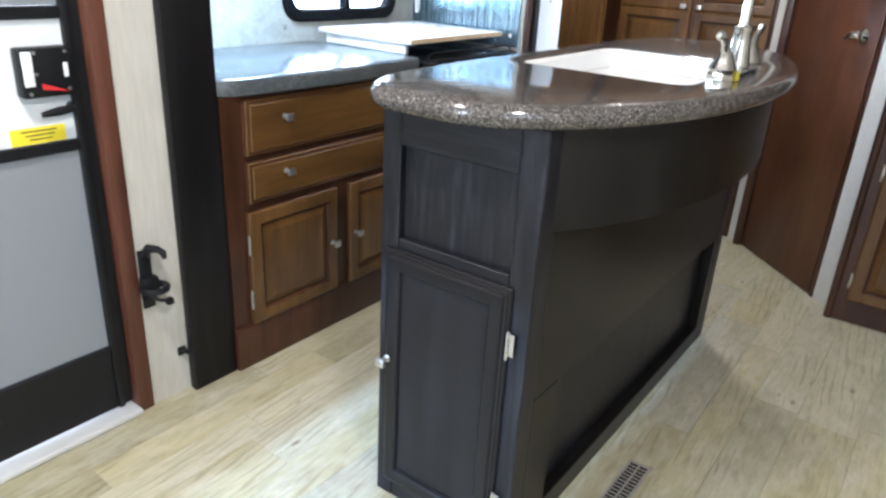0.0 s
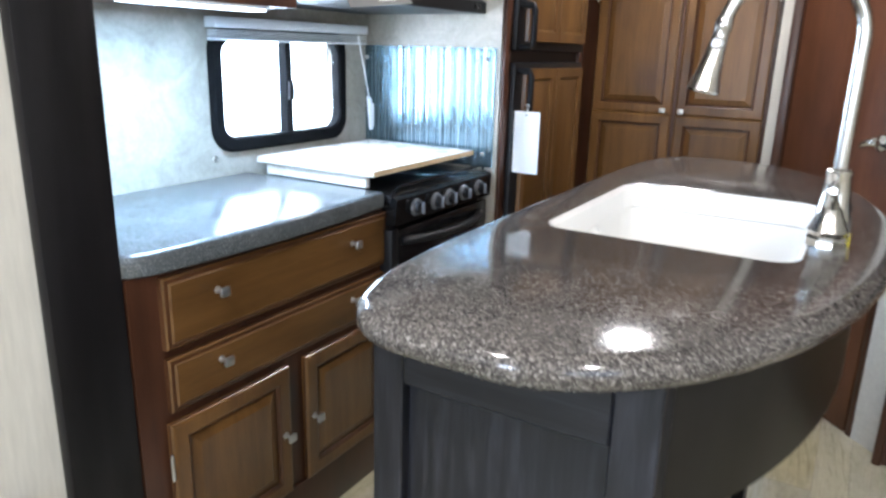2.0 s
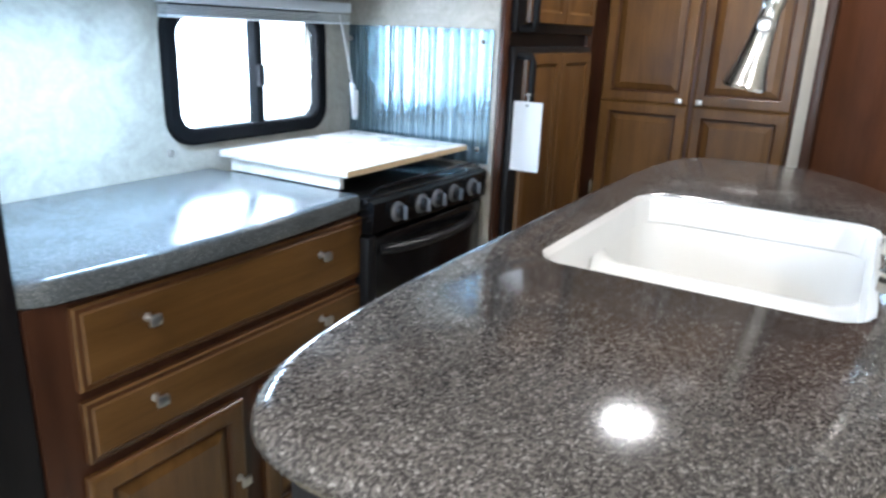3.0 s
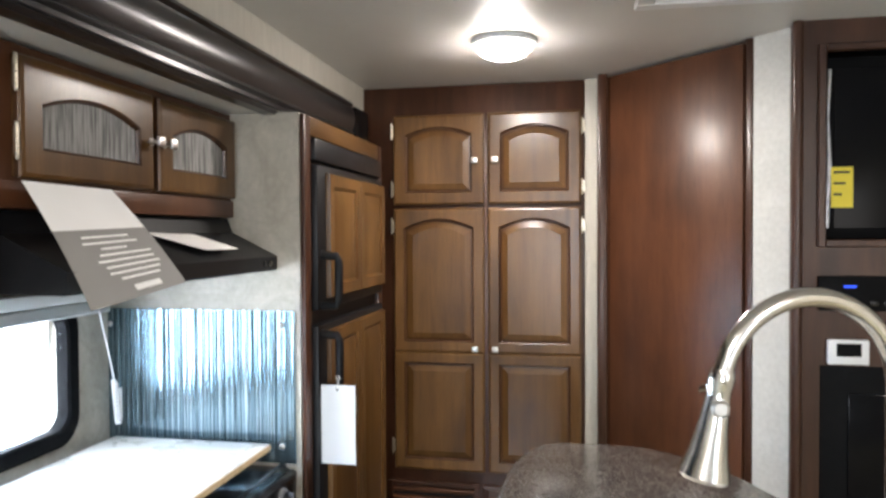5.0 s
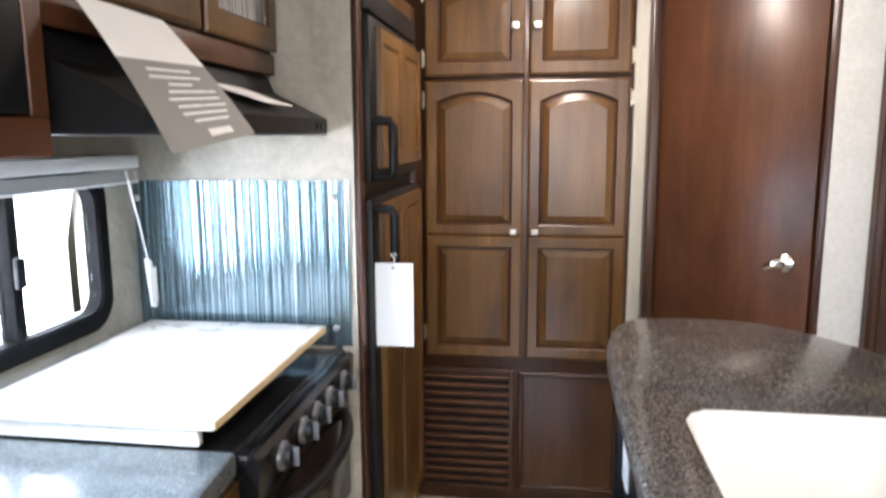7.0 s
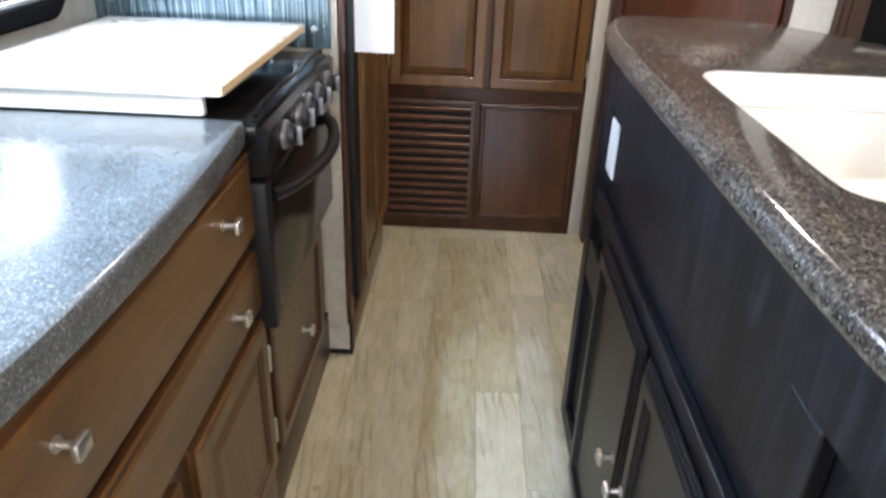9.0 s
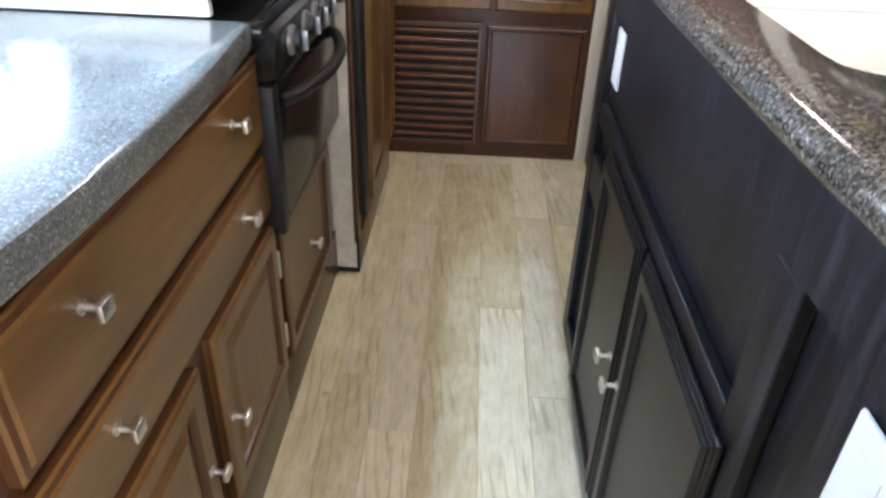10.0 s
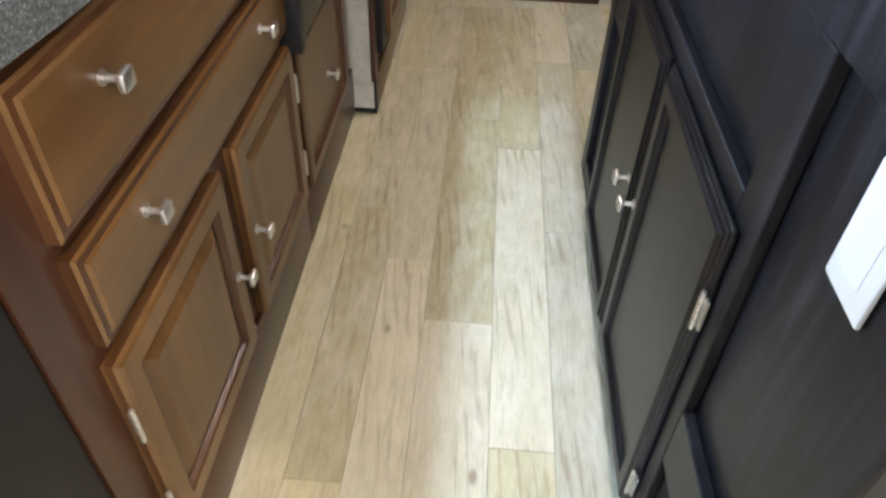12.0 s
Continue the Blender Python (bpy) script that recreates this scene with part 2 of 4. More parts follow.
GREY_WALL = wallpaper("pale_grey_wall", (0.55, 0.54, 0.50), (0.61, 0.60, 0.56), 10)
CEIL = plain("white_ceiling_vinyl", (0.66, 0.64, 0.61), 0.45, vary=0.04, scale=4, bumpy=0.1)
VINYL = plank_vinyl("pale_oak_vinyl")
BLACKTRIM = wood("black_slide_trim", (0.005, 0.0045, 0.005), (0.009, 0.008, 0.0085), (0.015, 0.0135, 0.0135), rough=0.45, grain=0.8, coat=0.0, spec=0.2)
BLACKTRIM_H = wood("black_slide_trim_long", (0.010, 0.009, 0.010), (0.018, 0.016, 0.017), (0.030, 0.027, 0.027), "y", rough=0.30, grain=0.8, coat=0.3)
NICKEL = plain("brushed_nickel", (0.62, 0.60, 0.57), 0.38, 1.0, 0.05, 40)
CHROME = plain("polished_steel", (0.66, 0.64, 0.60), 0.16, 1.0, 0.04, 30)
BLACKPLASTIC = plain("black_plastic", (0.008, 0.008, 0.009), 0.42, vary=0.15, scale=30)
BLACKPLASTIC.node_tree.nodes["Principled BSDF"].inputs["Specular IOR Level"].default_value = 0.25
RUBBER = plain("matt_black_plastic", (0.006, 0.006, 0.0065), 0.75, vary=0.15, scale=30)
RUBBER.node_tree.nodes["Principled BSDF"].inputs["Specular IOR Level"].default_value = 0.08
BLACKGLOSS = plain("black_enamel", (0.006, 0.006, 0.0065), 0.17, vary=0.2, scale=20)
BLACKGLOSS.node_tree.nodes["Principled BSDF"].inputs["Specular IOR Level"].default_value = 0.32
KNOBGREY = plain("knob_grey_plastic", (0.16, 0.16, 0.17), 0.22, 0.5, 0.05)
# near black: puts the shade of slots, gaps and recesses into the colour
SHADEBLACK = plain("recess_shade_black", (0.004, 0.004, 0.004), 0.8)
SINKWHITE = plain("white_acrylic", (0.93, 0.915, 0.88), 0.22, vary=0.02, scale=5)
COVERWHITE = plain("white_laminate", (0.80, 0.76, 0.70), 0.28, vary=0.02, scale=12)
RAWEDGE = plain("raw_particleboard_edge", (0.62, 0.47, 0.28), 0.7, vary=0.15, scale=90)
PAPER = plain("white_paper", (0.88, 0.87, 0.86), 0.75, vary=0.02, scale=6)
GREYINK = plain("grey_printed_paper", (0.26, 0.25, 0.24), 0.7, vary=0.05, scale=6)
WHITEPLASTIC = plain("white_plastic", (0.78, 0.79, 0.80), 0.35, vary=0.02)
DOORWHITE = plain("white_gelcoat", (0.70, 0.72, 0.72), 0.35, vary=0.04, scale=6)
YELLOW = plain("yellow_sticker", (0.82, 0.68, 0.03), 0.45, vary=0.04)
INK = plain("dark_ink", (0.03, 0.03, 0.02), 0.7)
RED = plain("red_plastic", (0.60, 0.03, 0.03), 0.4)
BRASS = plain("antique_nickel_hinge", (0.55, 0.50, 0.40), 0.32, 1.0, 0.06, 40)
SCREEN = plain("tv_screen", (0.003, 0.003, 0.004), 0.12, vary=0.1)
SCREEN.node_tree.nodes["Principled BSDF"].inputs["Specular IOR Level"].default_value = 0.1
PLASTICFILM = plain("crinkled_plastic_film", (0.5, 0.5, 0.5), 0.15, vary=0.4, scale=40, bumpy=0.6)
SILL = plain("aluminium_threshold", (0.72, 0.72, 0.70), 0.4, 0.3, 0.05)
BRONZE = plain("vent_bronze_grey", (0.30, 0.28, 0.25), 0.45, 0.2, 0.08)
PLEAT = pleat("grey_pleated_cloth")
RIBSTEEL = ribbed("corrugated_galvanised_steel")
GLASS = glass("window_glass")
FROST = frosted("frosted_screen_panel", (0.36, 0.375, 0.385))
DAYGLOW = glow("overcast_daylight", (0.92, 0.97, 1.0), 3.2)
LENS = glow("lamp_lens", (1.0, 0.92, 0.80), 105.0)
LEDLENS = glow("led_lens", (0.80, 0.92, 1.0), 8.0)
BLUELED = glow("blue_display", (0.05, 0.12, 1.0), 1.6)

GLAZE = wood("dark_glaze_in_grooves", (0.050, 0.020, 0.008), (0.072, 0.030, 0.011), (0.092, 0.042, 0.017))
GLAZED = {HONEY: GLAZE, HONEY_H: GLAZE}

# ---- mesh helpers ----


def box(bm, x0, y0, z0, x1, y1, z1, bevel=0.0, seg=2):
    vs = [bm.verts.new(p) for p in ((x0, y0, z0), (x1, y0, z0), (x1, y1, z0), (x0, y1, z0), (x0, y0, z1), (x1, y0, z1), (x1, y1, z1), (x0, y1, z1))]
    fs = [bm.faces.new([vs[i] for i in q]) for q in ((3, 2, 1, 0), (4, 5, 6, 7), (0, 1, 5, 4), (1, 2, 6, 5), (2, 3, 7, 6), (3, 0, 4, 7))]
    if bevel:
        es = {e for f in fs for e in f.edges}
        bmesh.ops.bevel(bm, geom=list(es), offset=bevel, segments=seg, profile=0.5, affect="EDGES")
    return bm


def bbox(x0, y0, z0, x1, y1, z1, bevel=0.0, seg=2):
    return box(bmesh.new(), min(x0, x1), min(y0, y1), min(z0, z1), max(x0, x1), max(y0, y1), max(z0, z1), bevel, seg)


def loft(bm, rings, cap_first=False, cap_last=False, closed=True, dark=()):
    vr = [[bm.verts.new(p) for p in r] for r in rings]
    n = len(vr[0])
    for k, (a, b) in enumerate(zip(vr, vr[1:])):
        for i in range(n if closed else n - 1):
            j = (i + 1) % n
            bm.faces.new((a[i], a[j], b[j], b[i])).material_index = int(k in dark)
    if cap_first:
        bm.faces.new(vr[0][::-1])
    if cap_last:
        bm.faces.new(vr[-1])
    return bm


def disc(cx, cy, cz, r, axis="z", n=20, sq=2.0):
    out = []
    for i in range(n):
        a = 2 * math.pi * i / n
        c, s = math.cos(a), math.sin(a)
        u = math.copysign(abs(c) ** (2 / sq), c) * r
        v = math.copysign(abs(s) ** (2 / sq), s) * r
        out.append({"z": (cx + u, cy + v, cz), "y": (cx + u, cy, cz - v), "x": (cx, cy + u, cz + v)}[axis])
    return out


def turned(profile, cx, cy, cz, axis="z", n=20, sq=2.0):
    """A turned body: profile of (radius, offset along the axis)."""
    rings = []
    for r, h in profile:
        o = {"z": (cx, cy, cz + h), "y": (cx, cy + h, cz), "x": (cx + h, cy, cz)}[axis]
        rings.append(disc(*o, r, axis, n, sq))
    return loft(bmesh.new(), rings, True, True)


def tube(points, radii, n=14):
    """A round tube along points, with a radius for each point."""
    pts = [Vector(p) for p in points]
    rings, up = [], None
    for i, p in enumerate(pts):
        d = (pts[min(i + 1, len(pts) - 1)] - pts[max(i - 1, 0)]).normalized()
        if up is None:
            up = d.orthogonal().normalized()
        up = (up - d * up.dot(d)).normalized()
        side = d.cross(up)
        rings.append([p + (up * math.cos(2 * math.pi * k / n) + side * math.sin(2 * math.pi * k / n)) * radii[i] for k in range(n)])
    return loft(bmesh.new(), rings, True, True)


def finish(bm, smooth=35):
    bmesh.ops.recalc_face_normals(bm, faces=bm.faces)
    for f in bm.faces:
        f.smooth = True
    for e in bm.edges:
        e.smooth = e.is_manifold and e.calc_face_angle(3) < radians(smooth)


def part(name, bm, mat, parent=None, label="", at=None, smooth=35):
    finish(bm, smooth)
    me = bpy.data.meshes.new(name)
    bm.to_mesh(me)
    bm.free()
    me.materials.append(mat)
    if mat in GLAZED:
        me.materials.append(GLAZED[mat])
    ob = new(name, me)
    if parent:
        ob.parent = parent
    if at is not None:
        ob.matrix_basis = at
    if label:
        ob["label"] = label
    return ob


def thing(name, label, category, x=0, y=0, z=0, rz=0, group="", kind=""):
    ob = new(name)
    ob.empty_display_size = 0.05
    ob.matrix_basis = pose(x, y, z, 0, 0, rz)
    return tagged(ob, label, category, group, kind)


def setting(name, bm, mat, label, category, parent=None):
    ob = part(name, bm, mat, parent)
    return tagged(ob, label, category, kind="structure")


def contour(x0, x1, z0, z1, y, inset=0.0, arch=0.0, k=12):
    """A rectangle's outline with an arched top edge, always with the same number of points."""
    a, b, c, d = x0 + inset, x1 - inset, z0 + inset, z1 - inset
    pts = [(a + (b - a) * i / k, y, c) for i in range(k)]
    top = lambda s: d - arch * (2 * s - 1) ** 2
    pts += [(b, y, c + (top(1) - c) * i / 4) for i in range(4)]
    pts += [(b + (a - b) * i / k, y, top(1 - i / k)) for i in range(k)]
    pts += [(a, y, top(0) + (c - top(0)) * i / 4) for i in range(4)]
    return pts


def knob(parent, x, z, y0, mat=NICKEL):
    """A square bar knob on a short stem, on a front at local y0."""
    bm = turned([(0.0085, 0), (0.0085, -0.002), (0.0045, -0.004), (0.0042, -0.016), (0.007, -0.019)], x, y0, z, "y", 12)
    box(bm, x - 0.0125, y0 - 0.028, z - 0.0105, x + 0.0125, y0 - 0.019, z + 0.0105, 0.003, 2)
    return part("handle", bm, mat, parent, "square brushed nickel knob")


def hinge(parent, x, z, y0, mat=BRASS):
    """A butt hinge: a thin leaf with two screws and a knuckled barrel along the door's edge."""
    bm = bbox(x - 0.001, y0 - 0.0035, z - 0.023, x + 0.011, y0 + 0.001, z + 0.023, 0.001, 1)
    for k in (-0.0195, -0.0065, 0.0065, 0.0195):
        loft(bm, [disc(x - 0.001, y0 - 0.006, z + k - 0.0058, 0.0036, "z", 10), disc(x - 0.001, y0 - 0.006, z + k + 0.0058, 0.0036, "z", 10)], True, True)
    for k in (-0.028, 0.028):
        loft(bm, [disc(x - 0.001, y0 - 0.006, z + k - 0.0025, 0.0026, "z", 8), disc(x - 0.001, y0 - 0.006, z + k, 0.0034, "z", 8), disc(x - 0.001, y0 - 0.006, z + k + 0.0025, 0.0026, "z", 8)], True, True)
    hg = part("hinge", bm, mat, parent, "small exposed metal hinge")
    return hg


def front(parent, name, x0, x1, z0, z1, y, cells=None, mat=HONEY, thick=0.020, rail=0.052, style="raised", knobs=(), hinges=(), hinge_mat=BRASS, fill=None):
    """A door or drawer front in the plane y, facing -y. cells: (z0, z1, arch) of each panel; none: a slab with a moulded rim."""
    w, h = x1 - x0, z1 - z0
    at = pose(x0, y, z0)
    bm = bmesh.new()
    f = -thick
    if not cells:
        loft(bm, [contour(0, w, 0, h, 0), contour(0, w, 0, h, f + 0.007), contour(0, w, 0, h, f + 0.004, 0.004), contour(0, w, 0, h, f + 0.003, 0.012),
                  contour(0, w, 0, h, f, 0.016)], True, True, dark=(0, 2))
        door = part(name, bm, mat, parent, at=at, smooth=12)
    else:
        box(bm, 0.002, f + 0.012, 0.002, w - 0.002, 0, h - 0.002)
        panels = []
        for a, b, arch in cells:
            lo, hi = a - z0, b - z0
            ins = rail
            rim = [(0.006, 0.0), (0.002, 0.003), (0.0, 0.009)] if mat is not EBONY_DOOR else [(0.011, 0.0), (0.0085, 0.002), (0.0085, 0.006), (0.0055, 0.008), (0.005, 0.013), (0.0015, 0.0155), (0.0, 0.018)]
            loft(bm, [contour(0, w, lo, hi, f + 0.014), *[contour(0, w, lo, hi, f + dy, di) for dy, di in rim], contour(0, w, lo, hi, f, ins - 0.007, arch), contour(0, w, lo, hi, f + 0.003, ins - 0.003, arch),
                      contour(0, w, lo, hi, f + 0.0105, ins, arch)], dark=(0, 4, 5) if len(rim) == 3 else ())
            panels.append((lo, hi, arch))
        door = part(name, bm, mat, parent, at=at, smooth=12)
        for lo, hi, arch in panels:
            pb = bmesh.new()
            if style == "raised":
                loft(pb, [contour(0, w, lo, hi, f + 0.011, rail - 0.001, arch), contour(0, w, lo, hi, f + 0.009, rail + 0.007, arch),
                          contour(0, w, lo, hi, f + 0.003, rail + 0.024, arch * 0.9), contour(0, w, lo, hi, f + 0.002, rail + 0.027, arch * 0.9)], False, True, dark=(0,))
            else:
                loft(pb, [contour(0, w, lo, hi, f + 0.0095, rail - 0.001, arch), contour(0, w, lo, hi, f + 0.0094, rail + 0.006, arch)], False, True)
            part("panel", pb, fill or mat, door, smooth=12)
    for kx, kz in knobs:
        knob(door, kx - x0, kz - z0, f)
    for hx, hz in hinges:
        hinge(door, hx - x0, hz - z0, f + 0.008, hinge_mat)
    return door


def rounded(x0, x1, y0, y1, z, r, n=96, angles=None):
    """A rounded rectangle in plan, sampled by angle round its centre."""
    cx, cy, hx, hy = (x0 + x1) / 2, (y0 + y1) / 2, (x1 - x0) / 2, (y1 - y0) / 2
    out = []
    for i in range(n):
        a = 2 * math.pi * (i + 0.5) / n if angles is None else angles[i]
        c, s = math.cos(a), math.sin(a)
        lo, hi = 0.0, 2.0
        for _ in range(34):
            t = (lo + hi) / 2
            qx, qy = abs(c * t) - (hx - r), abs(s * t) - (hy - r)
            d = math.hypot(max(qx, 0), max(qy, 0)) + min(max(qx, qy), 0) - r
            lo, hi = (t, hi) if d < 0 else (lo, t)
        out.append((cx + c * lo, cy + s * lo, z))
    return out


# ---- structure ----
CEIL_Z, SLIDE_Z = 2.03, 1.79
floor = setting("floor", bbox(-1.62, -2.62, -0.08, 1.10, 3.50, -0.004), plain("dark_underlay", (0.2, 0.17, 0.13), 0.8), "pale weathered oak vinyl plank floor of a trailer", "floor")
setting("slide_floor", bbox(-2.15, 1.0, -0.08, -1.625, 3.42, 0.0), BRONZE, "hidden floor under the slide-out kitchen", "floor")
setting("ceiling", bbox(-1.66, -2.60, CEIL_Z, 1.10, 3.50, CEIL_Z + 0.06), CEIL, "white textured vinyl trailer ceiling", "ceiling")
setting("slide_ceiling", bbox(-2.15, 1.0, SLIDE_Z, -1.585, 3.42, SLIDE_Z + 0.05), CEIL, "low white ceiling inside the slide-out", "ceiling")
# entry wall
setting("wall_entry_near", bbox(-1.66, 0.868, 0.0, -1.585, 1.00, CEIL_Z), CREAM_WALL, "cream striped wallpaper wall beside the entry door", "wall")
setting("wall_entry_rear", bbox(-1.66, -2.60, 0.0, -1.585, 0.02, CEIL_Z), CREAM_WALL, "cream wallpaper wall behind the entry door", "wall")
setting("wall_over_door", bbox(-1.66, 0.02, 1.92, -1.585, 0.868, CEIL_Z), CREAM_WALL, "cream wall strip over the entry door", "wall")
setting("wall_over_slide", bbox(-1.66, 1.00, 1.845, -1.585, 3.50, CEIL_Z), CREAM_WALL, "cream wall strip above the slide-out opening", "wall")
setting("slide_trim_post", bbox(-1.58, 0.985, 0.0, -1.552, 1.127, 1.80, 0.003), BLACKTRIM, "black-stained flat trim board at the slide-out edge", "trim")
# crown trim along the slide opening
prof = [(-1.585, 1.785), (-1.552, 1.785), (-1.545, 1.795), (-1.552, 1.803), (-1.552, 1.812), (-1.538, 1.818), (-1.545, 1.828), (-1.536, 1.85), (-1.534, 1.875), (-1.540, 1.90), (-1.548, 1.91), (-1.540, 1.918), (-1.545, 1.928), (-1.585, 1.930)]
setting("slide_trim_header", loft(bmesh.new(), [[(x, 0.985, z) for x, z in prof], [(x, 3.16, z) for x, z in prof]], True, True), BLACKTRIM_H, "glossy black moulded header trim over the slide-out", "trim")
setting("slide_trim_far", bbox(-1.60, 3.255, 0.0, -1.56, 3.40, 1.93, 0.003), BLACKTRIM, "black trim board at the far slide-out edge", "trim")
# slide-out back wall with the window hole
WY0, WY1, WZ0, WZ1 = 1.83, 2.36, 0.985, 1.275
wall = bmesh.new()
for b in ((1.0, 0, WY0, 1.8), (WY1, 0, 3.42, 1.8), (WY0, 0, WY1, WZ0), (WY0, WZ1, WY1, 1.8)):
    box(wall, -2.09, b[0], b[1], -2.05, b[2], b[3])
setting("wall_slide_back", wall, SLIDE_WALL, "mottled tan wallpaper wall behind the kitchen counter", "wall")
setting("wall_slide_near_end", bbox(-2.05, 1.04, 0, -1.59, 1.115, SLIDE_Z), SLIDE_WALL, "mottled tan end wall of the slide-out", "wall")
setting("wall_slide_far_end", bbox(-2.05, 3.30, 0, -1.61, 3.38, SLIDE_Z), SLIDE_WALL, "tan end wall behind the refrigerator", "wall")
setting("wall_stove_end", bbox(-2.05, 2.542, 0.10, -1.489, 2.570, SLIDE_Z), SLIDE_WALL, "mottled tan wallpaper panel beside the stove", "wall")
setting("wall_stove_foot", bbox(-1.62, 2.545, 0.012, -1.482, 2.572, 0.098), SLIDE_WALL, "loose tan foot piece under the refrigerator panel", "wall")
for nm, b in (("trim_foot_bottom", (-1.545, 2.538, 0.001, -1.474, 2.575, 0.011)), ("trim_foot_side", (-1.481, 2.538, 0.011, -1.474, 2.575, 0.105))):
    setting(nm, bbox(*b), BLACKPLASTIC, "thin black edging on the foot piece", "trim")
# far wall, diagonal wall, outer shell
setting("wall_far", bbox(-1.66, 3.47, 0, -0.65, 3.52, CEIL_Z), GREY_WALL, "wall behind the tall pantry", "wall")
setting("wall_far_strip", bbox(-0.748, 3.425, 0, -0.690, 3.468, CEIL_Z), CREAM_WALL, "narrow cream wall strip beside the pantry", "wall")


def diagonal(x0, y0, x1, y1, z0, z1, thick, mat, name, label, cat, bevel=0.0):
    """An upright slab whose visible face runs from (x0, y0) to (x1, y1)."""
    L, ang = math.hypot(x1 - x0, y1 - y0), math.degrees(math.atan2(y1 - y0, x1 - x0))
    ob = setting(name, bbox(0, 0, z0, L, thick, z1, bevel), mat, label, cat)
    ob.matrix_basis = pose(x0, y0, 0, 0, 0, ang)
    return ob


bath = diagonal(-0.672, 3.366, -0.302, 2.992, 0.006, CEIL_Z - 0.01, 0.035, CHERRY, "door_2", "flush cherry-brown wooden bathroom door, closed", "door", 0.002)
setting("trim_door_left", bbox(-0.706, 3.352, 0, -0.672, 3.424, CEIL_Z, 0.006), CARCASS, "dark brown rounded door jamb trim", "trim")
diagonal(-0.298, 2.984, -0.281, 2.967, 0, CEIL_Z, 0.03, CARCASS, "trim_door_right", "thin dark door edge trim", "trim", 0.003)
diagonal(-0.279, 2.969, -0.176, 2.862, 0, CEIL_Z, 0.03, GREY_WALL, "wall_diagonal", "pale grey narrow diagonal wall", "wall")
setting("wall_bath_back", bbox(-0.65, 3.47, 0, 1.10, 3.50, CEIL_Z), GREY_WALL, "plain wall closing the far side", "wall")
setting("wall_right_front", bbox(1.05, 0.10, 0, 1.10, 3.47, CEIL_Z), CREAM_WALL, "plain cream side wall", "wall")
w2 = bmesh.new()
for b in ((-2.60, 0, -1.55, CEIL_Z), (0.05, 0, 0.10, CEIL_Z), (-1.55, 0, 0.05, 0.85), (-1.55, 1.80, 0.05, CEIL_Z)):
    box(w2, 1.05, b[0], b[1], 1.10, b[2], b[3])
setting("wall_right_rear", w2, CREAM_WALL, "plain cream side wall with a wide window opening", "wall")
# unseen rear wall; its opening is placed to cut the sun's band on the floor
w3 = bmesh.new()
for b in ((-1.66, 0, -1.21, CEIL_Z), (-0.50, 0, 1.10, CEIL_Z), (-1.21, 0, -0.50, 0.80), (-1.21, 1.94, -0.50, CEIL_Z)):
    box(w3, b[0], -2.65, b[1], b[2], -2.60, b[3])
setting("wall_rear", w3, CREAM_WALL, "unseen plain cream rear wall with a narrow opening added to shape the sunbeam", "wall")
setting("backdrop", bbox(-3.2, -0.8, 0.1, -3.18, 3.8, 2.4), DAYGLOW, "bright overcast daylight outside the kitchen window", "backdrop")

# ---- slide-out window ----


def rect_yz(y0, y1, z0, z1, r, x, n=160):
    return [(x, p[0], p[1]) for p in rounded(y0, y1, z0, z1, 0, r, n)]


win = thing("window_1", "black-framed sliding window with rounded corners", "window", kind="structure")
part("window_frame", loft(bmesh.new(), [rect_yz(1.79, 2.40, 0.945, 1.315, 0.075, -2.049), rect_yz(1.79, 2.40, 0.945, 1.315, 0.075, -2.034), rect_yz(1.797, 2.393, 0.952, 1.308, 0.07, -2.028),
     rect_yz(1.826, 2.364, 0.981, 1.279, 0.05, -2.028), rect_yz(1.832, 2.358, 0.987, 1.273, 0.046, -2.034), rect_yz(1.832, 2.358, 0.987, 1.273, 0.046, -2.066)]), RUBBER, win)
mull = bbox(-2.075, 2.100, 0.985, -2.036, 2.118, 1.275, 0.003)
box(mull, -2.068, 2.118, 0.985, -2.046, 2.138, 1.275, 0.003)
part("mullion", mull, RUBBER, win)
part("latch", bbox(-2.036, 2.101, 1.09, -2.024, 2.125, 1.15, 0.004), BLACKPLASTIC, win, "small black sliding latch")
for y0, y1, x in ((1.836, 2.100, -2.062), (2.138, 2.354, -2.054)):
    pane = part("pane", bbox(x - 0.002, y0, 0.99, x + 0.002, y1, 1.27), GLASS, win, "clear window glass")
    pane.visible_shadow = False

blind = thing("window_blind", "raised pale mini blind with cord and wand", "blind", -2.0, 2.12, 1.28)
part("headrail", bbox(-0.035, -0.345, 0.025, 0.010, 0.355, 0.055, 0.003), WHITEPLASTIC, blind)
for i in range(6):
    part("slat", bbox(-0.030, -0.34, 0.0035 * i, 0.006, 0.35, 0.0035 * i + 0.002), SILL, blind, "stacked aluminium slat")
part("bottom_rail", bbox(-0.032, -0.342, -0.010, 0.008, 0.352, -0.002, 0.003), WHITEPLASTIC, blind)
part("cord", tube([(0.014, 0.29, 0.02), (0.018, 0.325, -0.11), (0.02, 0.345, -0.195)], [0.0022] * 3, 6), PAPER, blind)
part("wand", tube([(0.016, 0.343, -0.19), (0.02, 0.346, -0.20), (0.022, 0.356, -0.31)], [0.005, 0.009, 0.008], 8), WHITEPLASTIC, blind, "white plastic cord tassel")
part("cord_tag", bbox(0.026, 0.338, -0.30, 0.0275, 0.366, -0.215), PAPER, blind, "small paper warning tag")

